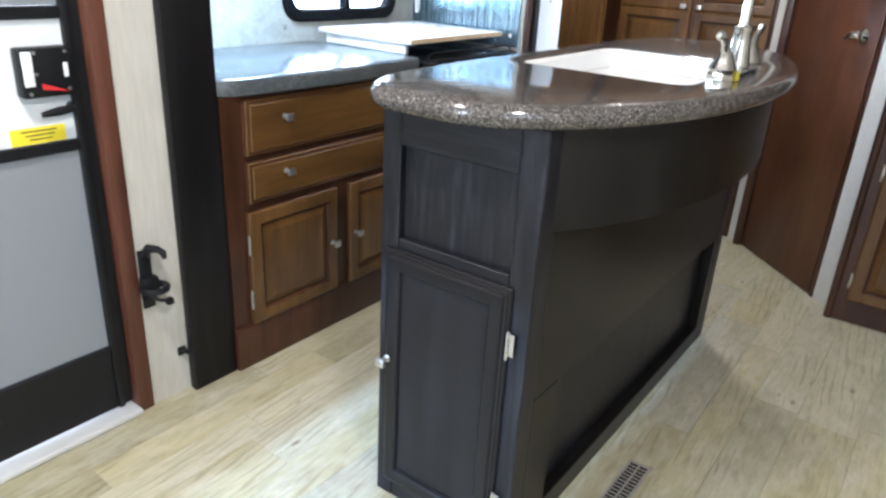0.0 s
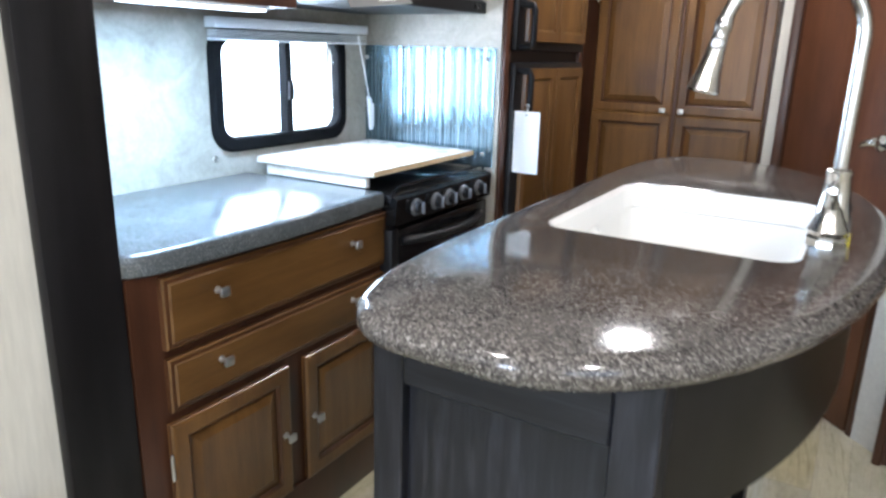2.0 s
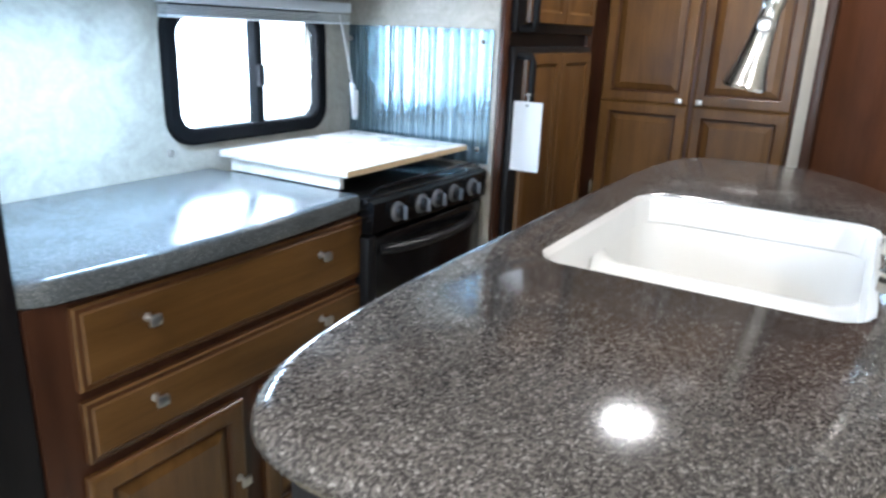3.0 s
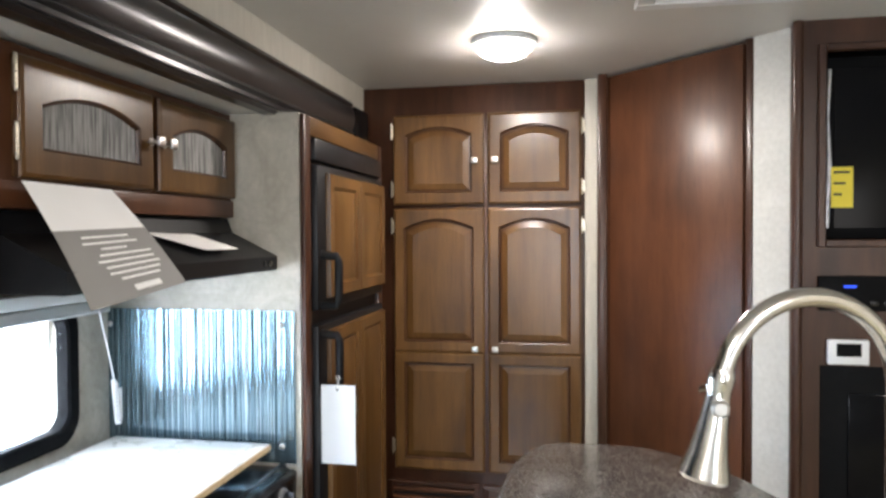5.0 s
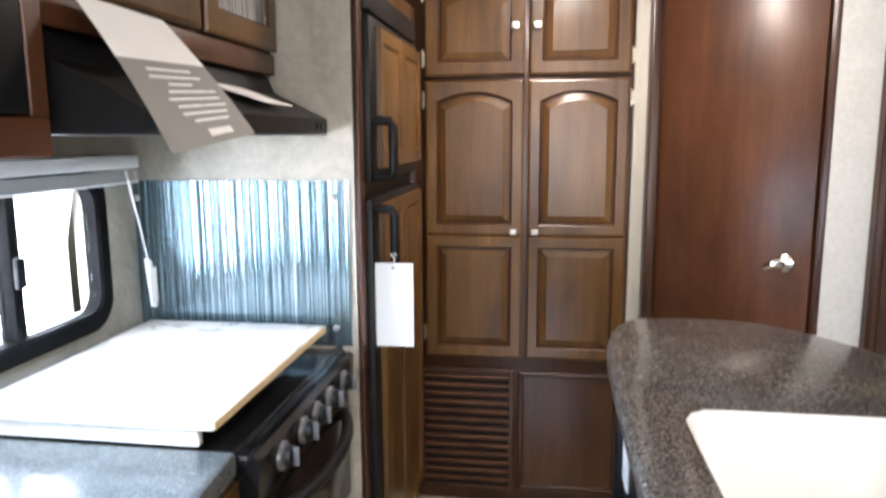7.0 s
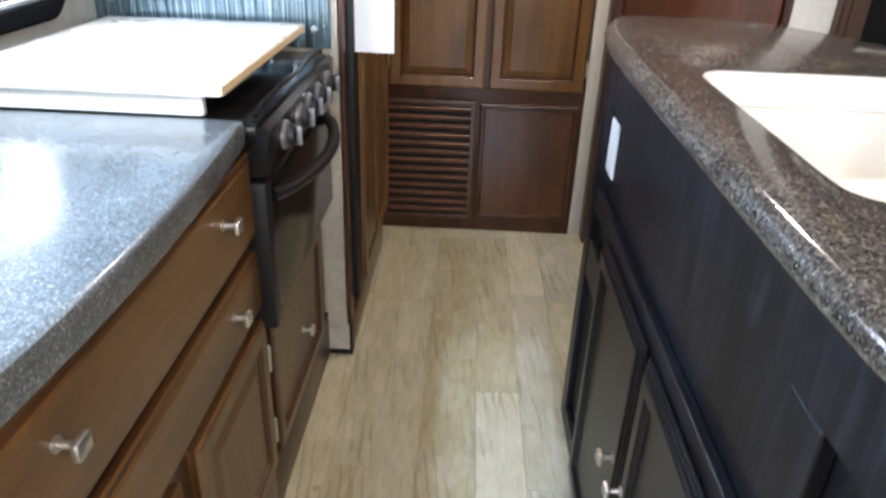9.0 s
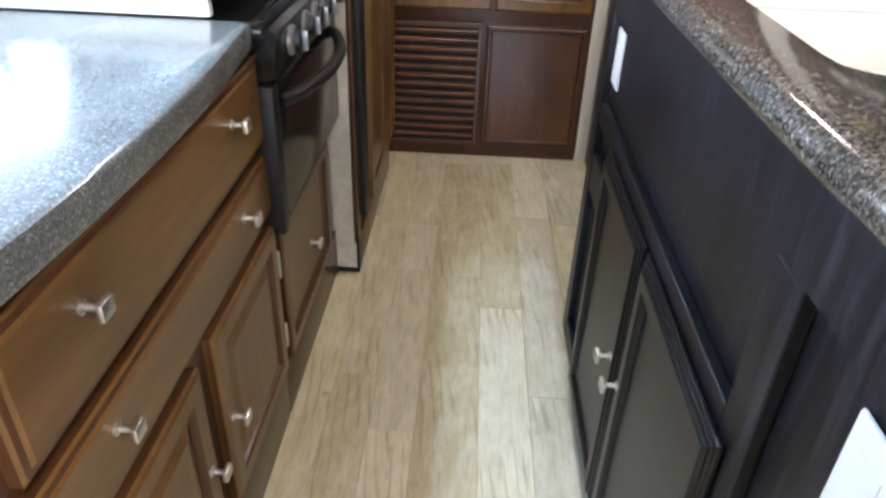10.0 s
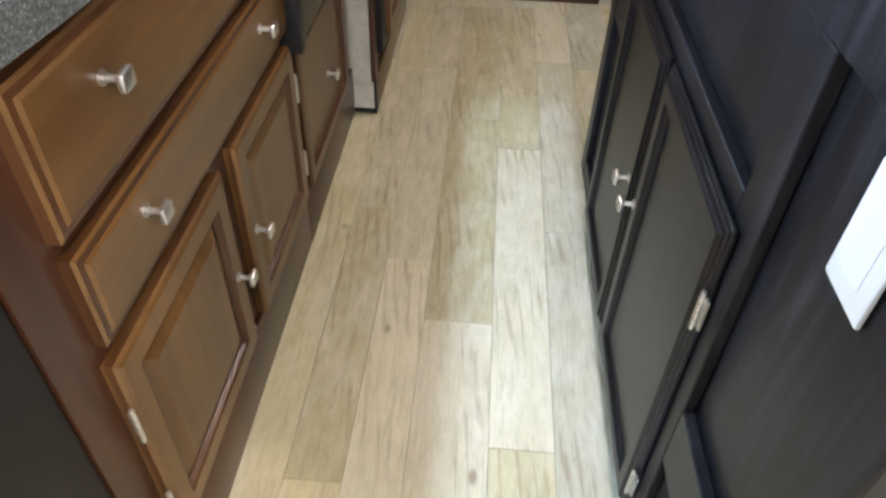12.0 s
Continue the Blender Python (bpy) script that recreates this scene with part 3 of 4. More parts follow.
# ---- base cabinet, counter ----
base = thing("base_cabinet", "honey-brown maple base cabinet with two drawers and two doors", "cabinet", -1.55, 1.13, 0, 90)
part("body", bbox(0.0, 0.0, 0.14, 0.825, 0.48, 0.8265), CARCASS, base, "dark reddish-brown face frame")
part("plinth", bbox(0.0, -0.010, 0.0, 0.825, 0.03, 0.139, 0.002), CARCASS, base)
front(base, "drawer", 0.068, 0.822, 0.660, 0.814, 0, None, HONEY_H, knobs=((0.20, 0.757), (0.66, 0.757)))
front(base, "drawer", 0.068, 0.822, 0.520, 0.640, 0, None, HONEY_H, knobs=((0.20, 0.597), (0.66, 0.597)))
front(base, "door", 0.060, 0.412, 0.140, 0.497, 0, [(0.140, 0.497, 0.0)], HONEY, rail=0.045, knobs=((0.386, 0.315),), hinges=((0.056, 0.40), (0.056, 0.225)), hinge_mat=NICKEL)
front(base, "door", 0.470, 0.822, 0.140, 0.497, 0, [(0.140, 0.497, 0.0)], HONEY, rail=0.045, knobs=((0.494, 0.322),), hinges=((0.826, 0.40), (0.826, 0.225)), hinge_mat=NICKEL)

stove_base = thing("stove_cabinet", "honey-brown maple cabinet front under the stove", "cabinet", -1.55, 1.957, 0, 90)
part("body", bbox(0.0, 0.0, 0.14, 0.583, 0.45, 0.47), CARCASS, stove_base)
part("plinth", bbox(0.0, -0.010, 0.0, 0.583, 0.03, 0.139, 0.002), CARCASS, stove_base)
front(stove_base, "door", 0.030, 0.49, 0.135, 0.462, 0, [(0.135, 0.462, 0.0)], HONEY, rail=0.04, style="flat", knobs=((0.25, 0.300),))


def counter_edge(z, inset):
    """The counter's outline: straight back, softly bowed front, rounded near corner."""
    pts = []
    for i in range(40):
        s = i / 39
        y = 1.118 + inset + s * (1.937 - 1.118 - 2 * inset)
        x = -1.532 + 0.022 * math.sin(math.pi * min(1, max(0, (s - 0.02) / 0.98)))
        if s < 0.08:
            x -= 0.03 * (1 - s / 0.08) ** 2
        pts.append((x - inset, y, z))
    return pts + [(-2.046, 1.937 - inset, z), (-2.046, 1.118 + inset, z)]


part_top = loft(bmesh.new(), [counter_edge(0.827, 0.006), counter_edge(0.830, 0.002), counter_edge(0.838, 0.0), counter_edge(0.850, 0.0), counter_edge(0.862, 0.0), counter_edge(0.870, 0.002), counter_edge(0.8735, 0.006), counter_edge(0.875, 0.012)], True, True)
tagged(part("countertop", part_top, SLATE), "grey speckled laminate kitchen countertop with bullnose edge", "countertop")

outlet = thing("socket_screw_cap", "small round wall screw cap above the counter", "fixture", -2.05, 1.80, 0.93)
part("cap", turned([(0.010, 0), (0.010, 0.004), (0.006, 0.007)], 0, 0, 0, "x", 12), NICKEL, outlet)

# ---- stove ----
stove = thing("gas_stove", "black enamel gas range with five knobs", "stove", -1.55, 1.945, 0, 90)
part("body", bbox(0.004, 0.0, 0.475, 0.588, 0.47, 0.838, 0.004), BLACKGLOSS, stove)
part("cooktop", bbox(0.002, -0.035, 0.840, 0.590, 0.470, 0.862, 0.008), BLACKGLOSS, stove)
cp = [(0.0, 0.838), (-0.040, 0.858), (-0.052, 0.850), (-0.048, 0.775), (0.0, 0.765)]
part("control_panel", loft(bmesh.new(), [[(0.006, y, z) for y, z in cp], [(0.586, y, z) for y, z in cp]], True, True), BLACKGLOSS, stove)
rod = tube([(0.03, -0.025, 0.868), (0.05, -0.03, 0.882), (0.55, -0.03, 0.882), (0.57, -0.025, 0.868)], [0.005] * 4, 8)
part("grate_rail", rod, BLACKGLOSS, stove)
for i in range(5):
    kx = (0.105, 0.215, 0.295, 0.385, 0.490)[i]
    kb = turned([(0.026, 0), (0.026, -0.008), (0.020, -0.012), (0.018, -0.022), (0.014, -0.024)], kx, -0.050, 0.815, "y", 18)
    kn = part("knob", kb, BLACKPLASTIC, stove)
    part("knob_grip", bbox(kx - 0.004, -0.084, 0.797, kx + 0.004, -0.070, 0.833, 0.003), KNOBGREY, kn, "grey pointer grip")
    # grey ring imitates the reflected glint round the black knob
    part("knob_ring", turned([(0.0275, -0.002), (0.0275, -0.006), (0.0255, -0.0095), (0.0205, -0.0125)], kx, -0.050, 0.815, "y", 18), KNOBGREY, kn, "pale ring added for the bright arcs reflected on the knob")
part("oven_door", bbox(0.010, -0.040, 0.490, 0.582, -0.002, 0.760, 0.010, 3), BLACKGLOSS, stove)
hp, hr = [], []
for i in range(17):
    s = i / 16
    hp.append((0.05 + 0.48 * s, -0.038 - 0.055 * math.sin(math.pi * s) ** 0.7, 0.722))
    hr.append(0.013)
part("oven_handle", tube(hp, hr, 10), BLACKPLASTIC, stove)
part("side_strip", bbox(-0.006, -0.044, 0.478, 0.030, 0.0, 0.765, 0.006), BLACKPLASTIC, stove)

cover = thing("stove_cover", "white laminate stove cover board with raw wood edge", "cover", -1.79, 2.21, 0.876)
part("board", bbox(-0.215, -0.29, 0.036, 0.232, 0.29, 0.054, 0.003), COVERWHITE, cover)
part("edge_band", bbox(0.2325, -0.288, 0.038, 0.2345, 0.288, 0.052), RAWEDGE, cover, "raw particle-board edge")
part("near_skirt", bbox(-0.19, -0.272, 0.0, 0.195, -0.255, 0.035, 0.002), COVERWHITE, cover)
part("back_skirt", bbox(-0.205, -0.254, 0.0, -0.190, 0.27, 0.035, 0.002), COVERWHITE, cover)

# corrugated splash panel
splash = thing("splash_panel", "corrugated galvanised steel splash panel screwed beside the stove", "panel", -1.785, 2.540, 0.868)
rb = bmesh.new()
random.seed(4)
x, ring = -0.283, []
while x < 0.281:
    w = random.choice((0.006, 0.008, 0.011, 0.014))
    d = random.uniform(0.0004, 0.0018)
    for k in range(5):
        s = k / 5
        ring.append((x + w * s, -0.0015 - d * math.sin(math.pi * s)))
    x += w
ring.append((0.283, -0.0015))
loft(rb, [[(a, b, 0.0) for a, b in ring], [(a, b, 0.403) for a, b in ring]], closed=False)
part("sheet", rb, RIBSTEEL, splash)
for sx, sz in ((-0.255, 0.36), (0.245, 0.365), (0.245, 0.045)):
    part("screw", turned([(0.008, 0), (0.008, -0.003), (0.004, -0.006)], sx, -0.005, sz, "y", 12), NICKEL, splash)

# ---- upper cabinet, microwave, hood ----
upper = thing("wall_cabinet", "honey maple wall cabinet with curtained arched doors", "cabinet", -1.68, 1.752, 0, 90)
part("body", bbox(0.0, 0.0, 1.516, 0.786, 0.365, 1.786), CHERRY, upper)
part("bottom_rail", bbox(0.0, -0.008, 1.516, 0.786, -0.001, 1.560, 0.002), CHERRY, upper)
for a, b, kx, hx in ((0.050, 0.418, 0.405, 0.044), (0.437, 0.780, 0.452, None)):
    front(upper, "door", a, b, 1.566, 1.768, 0, [(1.566, 1.768, 0.028)], HONEY, rail=0.055, style="flat", fill=PLEAT, knobs=((kx, 1.668),),
          hinges=((hx, 1.735), (hx, 1.625)) if hx else ())

mwcab = thing("microwave_cabinet", "chestnut-brown wood surround of the built-in microwave", "cabinet", -1.68, 1.118, 0, 90)
for nm, b in (("rail", (0.0, 1.35, 0.630, 1.399)), ("rail", (0.0, 1.746, 0.630, 1.786)), ("stile", (0.0, 1.40, 0.035, 1.745)), ("stile", (0.597, 1.40, 0.630, 1.745))):
    part(nm, bbox(b[0], -0.018, b[1], b[2], 0.365, b[3], 0.002, 1), CHERRY, mwcab)
mw = thing("microwave", "black built-in microwave oven", "microwave", -1.675, 1.156, 1.402, 90)
part("body", bbox(0.0, 0.0, 0.0, 0.558, 0.33, 0.340), BLACKPLASTIC, mw)
part("door", bbox(0.0, -0.016, 0.0, 0.42, -0.001, 0.340, 0.004), BLACKGLOSS, mw)
part("control_strip", bbox(0.424, -0.014, 0.0, 0.556, -0.001, 0.340, 0.004), BLACKPLASTIC, mw)

hood = thing("range_hood", "black metal range hood under the wall cabinet", "range hood", 0, 0, 0)
hpf = [(-2.045, 1.378), (-1.553, 1.378), (-1.550, 1.382), (-1.550, 1.414), (-1.556, 1.418), (-1.675, 1.476), (-1.690, 1.513), (-2.045, 1.513)]
part("shell", loft(bmesh.new(), [[(x, 1.765, z) for x, z in hpf], [(x, 2.538, z) for x, z in hpf]], True, True), BLACKPLASTIC, hood)
for i in range(2):
    part("switch", bbox(-1.550, 2.455 + 0.03 * i, 1.39, -1.546, 2.470 + 0.03 * i, 1.405, 0.002), BLACKGLOSS, hood)

led = thing("under_cabinet_light", "slim white LED light under the microwave cabinet", "lamp", -1.70, 1.47, 1.337)
part("housing", bbox(-0.035, -0.19, 0.005, 0.035, 0.19, 0.0125, 0.003), WHITEPLASTIC, led)
part("lens", bbox(-0.028, -0.18, 0.0005, 0.028, 0.18, 0.005), LEDLENS, led, "glowing cool white lens")


def sheet(name, corners, bend, mat, parent, v0=0.0, v1=1.0, u0=0.0, u1=1.0, off=0.0, label="", nu=6, nv=12):
    """A thin bent sheet over four corners (top left, top right, bottom left, bottom right)."""
    a, b, c, d = (Vector(p) for p in corners)
    bm = bmesh.new()

    def at(u, v, o):
        p = a.lerp(b, u).lerp(c.lerp(d, u), v)
        return p + Vector((bend * math.sin(math.pi * v) + o, 0, 0))
    for o in (off, off - 0.0006):
        grid = [[bm.verts.new(at(u0 + (u1 - u0) * i / nu, v0 + (v1 - v0) * j / nv, o)) for i in range(nu + 1)] for j in range(nv + 1)]
        for j in range(nv):
            for i in range(nu):
                bm.faces.new((grid[j][i], grid[j][i + 1], grid[j + 1][i + 1], grid[j + 1][i]))
    return part(name, bm, mat, parent, label)


leaf = thing("brochure", "white and grey printed leaflet taped to the wall cabinet", "paper", -1.65, 1.93, 1.56)
LC = [(0.0, -0.140, 0.0), (0.0, 0.082, -0.002), (0.134, -0.155, -0.206), (0.128, 0.125, -0.180)]
sheet("white_top", LC, 0.006, PAPER, leaf, 0, 0.40)
sheet("grey_field", LC, 0.006, GREYINK, leaf, 0.40, 1.0)
for i, (u0, u1) in enumerate(((0.22, 0.72), (0.20, 0.78), (0.35, 0.62), (0.30, 0.86), (0.25, 0.85), (0.30, 0.88), (0.30, 0.84), (0.38, 0.80))):
    sheet("text_bar", LC, 0.006, PAPER, leaf, 0.455 + 0.052 * i, 0.472 + 0.052 * i, u0, u1, 0.0012, nv=2)
sheet("logo", LC, 0.006, PAPER, leaf, 0.895, 0.945, 0.46, 0.74, 0.0012, "white logo as a plain bar", nv=2)
leaf2 = thing("leaflet", "small folded white leaflet lying on the range hood", "paper", -1.60, 2.22, 1.445)
lb = bmesh.new()
vs = [lb.verts.new(p) for p in ((-0.055, -0.10, 0.030), (-0.055, 0.09, 0.026), (0.035, 0.13, -0.008), (0.035, -0.02, -0.006), (-0.055, -0.10, 0.032), (-0.055, 0.09, 0.028), (0.035, 0.13, -0.006), (0.035, -0.02, -0.004))]
for q in ((3, 2, 1, 0), (4, 5, 6, 7), (0, 1, 5, 4), (1, 2, 6, 5), (2, 3, 7, 6), (3, 0, 4, 7)):
    lb.faces.new([vs[i] for i in q])
part("sheet", lb, PAPER, leaf2)

# ---- refrigerator ----
fcab = thing("refrigerator_surround", "chestnut-brown wood surround of the refrigerator", "cabinet", -1.475, 2.545, 0, 90)
part("stile", bbox(0.0, 0.0, 0.10, 0.045, 0.0125, 1.786, 0.002), CARCASS, fcab)
part("stile", bbox(0.690, 0.0, 0.10, 0.735, 0.026, 1.786, 0.002), CARCASS, fcab)
part("top_rail", bbox(0.046, 0.0, 1.735, 0.689, 0.026, 1.786, 0.002), HONEY_H, fcab)
part("plinth", bbox(0.03, 0.0, 0.0, 0.735, 0.026, 0.099, 0.002), HONEY_H, fcab)
fr = thing("refrigerator", "black two-door refrigerator with wood-panel doors", "refrigerator", -1.475, 2.595, 0.10, 90)
part("body", bbox(0.0, 0.012, 0.0, 0.635, 0.50, 1.630), BLACKPLASTIC, fr)
part("top_grille", bbox(0.0, -0.012, 1.570, 0.635, 0.010, 1.630, 0.004), BLACKPLASTIC, fr)
for z0, z1, hz0, hz1 in ((1.165, 1.560, 1.175, 1.315), (0.06, 1.125, 0.95, 1.10)):
    fd = part("door", bbox(0.0, -0.016, z0, 0.635, 0.011, z1, 0.006), BLACKPLASTIC, fr, "black framed door with wood inset")
    wp = bmesh.new()
    wz0, wz1 = z0 + 0.03, z1 - 0.02
    box(wp, 0.06, -0.021, wz0, 0.62, -0.0165, wz1)
    for a, b in ((0.06, 0.342), (0.342, 0.62)):
        loft(wp, [contour(a, b, wz0, wz1, -0.021), contour(a, b, wz0, wz1, -0.030, 0.003), contour(a, b, wz0, wz1, -0.030, 0.035), contour(a, b, wz0, wz1, -0.0225, 0.044), contour(a, b, wz0, wz1, -0.028, 0.075)], False, True)
    part("wood_panel", wp, HONEY, fd, "honey maple panel in two fields")
    hb = tube([(0.03, -0.012, hz0), (0.03, -0.058, hz0 + 0.004), (0.03, -0.064, hz0 + 0.02), (0.03, -0.064, hz1 - 0.02), (0.03, -0.058, hz1 - 0.004), (0.03, -0.012, hz1)], [0.012] * 6, 10)
    part("handle", hb, BLACKPLASTIC, fd, "black bracket handle")
tag = thing("hang_tag", "blank white card tied to the refrigerator handle", "tag", -1.413, 2.610, 0.85)
part("card", bbox(-0.050, -0.001, 0.0, 0.050, 0.001, 0.214), PAPER, tag)
part("eyelet", turned([(0.004, 0), (0.004, -0.001)], 0.0, -0.0012, 0.203, "y", 10), INK, tag)
part("string", tube([(0.0, -0.002, 0.203), (0.004, -0.003, 0.225), (-0.006, 0.0, 0.235), (0.0, 0.006, 0.24), (0.008, 0.0, 0.232)], [0.0016] * 5, 6), PAPER, tag)

# ---- pantry ----
pan = thing("pantry", "tall honey maple pantry with arched raised-panel doors and louvre", "cabinet", -1.605, 3.428, 0)
part("face_frame", bbox(0.0, 0.0, 0.0, 0.855, 0.040, CEIL_Z - 0.002, 0.002), CARCASS, pan, "dark reddish-brown face frame")
X0 = -1.605
for a, b, kx, hx in ((-1.465, -1.118, -1.150, -1.471), (-1.103, -0.762, -1.075, -0.758)):
    front(pan, "door", a - X0, b - X0, 1.580, 1.918, 0, [(1.580, 1.918, 0.030)], HONEY, rail=0.052, knobs=((kx - X0, 1.742),), hinges=((hx - X0, 1.86), (hx - X0, 1.64)))
    front(pan, "door", a - X0, b - X0, 0.572, 1.566, 0, [(0.572, 1.022, 0.0), (1.022, 1.566, 0.034)], HONEY, rail=0.046, knobs=((kx - X0, 1.040),), hinges=((hx - X0, 1.50), (hx - X0, 0.66)))
# black backing gives the gaps between the slats their shade
lou = part("louvre_panel", bbox(-1.490 - X0, -0.004, 0.055, -1.145 - X0, 0.0, 0.520), SHADEBLACK, pan, "slatted return-air panel")
lf = bmesh.new()
for b in ((-1.492, 0.050, -1.476, 0.525), (-1.160, 0.050, -1.143, 0.525), (-1.476, 0.050, -1.160, 0.068), (-1.476, 0.508, -1.160, 0.525)):
    box(lf, b[0] - X0, -0.018, b[1], b[2] - X0, -0.0045, b[3], 0.002, 1)
part("louvre_frame", lf, CARCASS, lou)
for i in range(13):
    z = 0.086 + 0.0335 * i
    sl = [(-0.017, z - 0.004), (-0.020, z + 0.001), (-0.020, z + 0.007), (-0.016, z + 0.012), (-0.006, z + 0.014), (-0.006, z + 0.004)]
    part("slat", loft(bmesh.new(), [[(-1.476 - X0, a, b) for a, b in sl], [(-1.160 - X0, a, b) for a, b in sl]], True, True), CHERRY, lou)
front(pan, "door", -1.128 - X0, -0.762 - X0, 0.055, 0.520, 0, [(0.055, 0.520, 0)], CARCASS, rail=0.022, style="flat", thick=0.012, fill=LOWER)

# bathroom door lever
lev = part("door_handle", turned([(0.027, 0), (0.027, -0.006), (0.018, -0.012), (0.010, -0.018), (0.009, -0.042)], 0.455, -0.001, 1.008, "y", 16), CHROME, bath, "polished lever handle")
part("lever", tube([(0.466, -0.040, 1.012), (0.450, -0.048, 1.010), (0.432, -0.048, 1.004), (0.418, -0.045, 0.994)], [0.016, 0.015, 0.013, 0.010], 10), CHROME, lev)
dt = part("door_edge", bbox(-0.0, -0.004, 0.006, 0.012, -0.0005, CEIL_Z - 0.012), CARCASS, bath)

# ---- entertainment cabinet ----
ent = thing("entertainment_cabinet", "dark cherry entertainment cabinet with fireplace recess", "cabinet", -0.205, 2.83, 0)
E0 = -0.205
EW = 1.20
for b in ((0.0, 0.0, 0.062, CEIL_Z), (1.10, 0.0, EW, CEIL_Z), (0.062, 1.955, 1.10, CEIL_Z), (0.062, 1.115, 1.10, 1.440), (0.062, 0.0, 1.10, 0.680)):
    part("face_frame_bar", bbox(b[0], 0.0, b[1], b[2], 0.05, b[3]), CARCASS, ent)
part("corner_post", loft(bmesh.new(), [disc(0.004, 0.0, z, 0.014, "z", 12) for z in (0.0, CEIL_Z - 0.002)], True, True), CARCASS, ent)
for b in ((0.052, 1.43, 0.072, 1.965), (1.09, 1.43, 1.11, 1.965), (0.072, 1.945, 1.09, 1.965), (0.072, 1.43, 1.09, 1.45)):
    part("tv_moulding", bbox(b[0], -0.012, b[1], b[2], -0.001, b[3], 0.003, 1), CARCASS, ent)
# recess back coloured near black, as if in deep shade
part("recess", bbox(0.0, 0.30, 0.0, EW, 0.33, CEIL_Z), SHADEBLACK, ent, "dark back of the recesses")
front(ent, "door", 0.05, 0.58, 0.090, 0.655, 0, [(0.090, 0.655, 0)], HONEY, rail=0.05, hinges=((0.046, 0.58), (0.046, 0.17)))
front(ent, "door", 0.60, 1.13, 0.090, 0.655, 0, [(0.090, 0.655, 0)], HONEY, rail=0.05)
tv = thing("television", "wrapped black television with a yellow sticker", "television", -0.12, 2.895, 1.451)
part("bezel", bbox(0.0, 0.0, 0.0, 0.98, 0.05, 0.492, 0.004), RUBBER, tv)
part("screen", bbox(0.03, -0.004, 0.03, 0.95, -0.0005, 0.462), SCREEN, tv)
part("film_edge", tube([(0.012, -0.004, 0.03), (0.016, -0.008, 0.2), (0.013, -0.005, 0.33), (0.016, -0.006, 0.46)], [0.005, 0.006, 0.003, 0.005], 6), PLASTICFILM, tv, "crinkled clear wrapping film")
st = part("sticker", bbox(0.020, -0.0105, 0.085, 0.075, -0.0095, 0.195), YELLOW, tv, "yellow warning sticker")
for k in range(3):
    part("text_bar", bbox(0.026, -0.0118, 0.178 - 0.03 * k, 0.066 - 0.01 * k, -0.0108, 0.184 - 0.03 * k), INK, st)
radio = thing("car_stereo", "black stereo unit with a blue display", "stereo", -0.150, 2.829, 1.262)
part("faceplate", bbox(0.0, -0.014, 0.0, 0.20, 0.0, 0.092, 0.004), RUBBER, radio)
part("display", bbox(0.06, -0.0155, 0.062, 0.09, -0.0145, 0.068), BLUELED, radio, "small blue lit digits")
for k in range(5):
    part("button", bbox(0.02 + 0.034 * k, -0.018, 0.014, 0.042 + 0.034 * k, -0.0145, 0.028, 0.002), BLACKGLOSS, radio)
box_l = thing("thermostat", "white plastic thermostat with a dark display", "thermostat", -0.128, 2.829, 1.121)
part("case", bbox(0.0, -0.018, 0.0, 0.10, 0.0, 0.066, 0.004), WHITEPLASTIC, box_l)
part("display", bbox(0.02, -0.0195, 0.022, 0.08, -0.0185, 0.056), SCREEN, box_l)
fp = thing("fireplace", "black electric fireplace insert with dark glass", "fireplace", -0.143, 2.835, 0.682)
part("surround", bbox(0.0, 0.0, 0.0, 1.036, 0.06, 0.431, 0.004), RUBBER, fp)
part("glass", bbox(0.07, -0.006, 0.06, 0.96, -0.001, 0.36, 0.003), SCREEN, fp, "dark reflective glass")

# ---- island ----
isl = thing("kitchen_island", "black-stained wood kitchen island with panelled sides", "island", 0, 0, 0)
for b in ((-0.874, 1.042, 0.0, -0.866, 2.326, 0.942), (-0.570, 1.050, 0.0, -0.562, 2.318, 0.745), (-0.865, 1.042, 0.0, -0.562, 1.049, 0.942), (-0.865, 2.319, 0.0, -0.562, 2.326, 0.942)):
    part("side_panel", bbox(*b), EBONY, isl, "recessed black-stained panel")


def frame_bar(b, mat):
    part("frame_bar", bbox(*b, 0.002, 1), mat, isl)


# corner posts, full height
for b in ((-0.892, 1.024, 0, -0.847, 1.080, 0.942), (-0.580, 1.024, 0, -0.528, 1.080, 0.942), (-0.892, 2.290, 0, -0.847, 2.346, 0.942), (-0.580, 2.290, 0, -0.528, 2.346, 0.942)):
    frame_bar(b, EBONY)
# end towards the entry
for b in ((-0.846, 1.025, 0.857, -0.581, 1.041, 0.942), (-0.846, 1.025, 0.610, -0.581, 1.041, 0.664), (-0.846, 1.025, 0.0, -0.581, 1.041, 0.10)):
    frame_bar(b, EBONY_H)
# aisle side
for b in ((-0.891, 1.081, 0.838, -0.8745, 2.289, 0.942), (-0.891, 1.368, 0.600, -0.8745, 2.289, 0.648), (-0.891, 1.081, 0.240, -0.8745, 1.302, 0.352), (-0.891, 1.368, 0.0, -0.8745, 2.289, 0.055), (-0.891, 2.14, 0.44, -0.8745, 2.289, 0.53)):
    frame_bar(b, EBONY)
for b in ((-0.891, 1.303, 0.0, -0.8745, 1.367, 0.837), (-0.891, 2.105, 0.056, -0.8745, 2.139, 0.599), (-0.891, 1.081, 0.0, -0.8745, 1.302, 0.05)):
    frame_bar(b, EBONY)
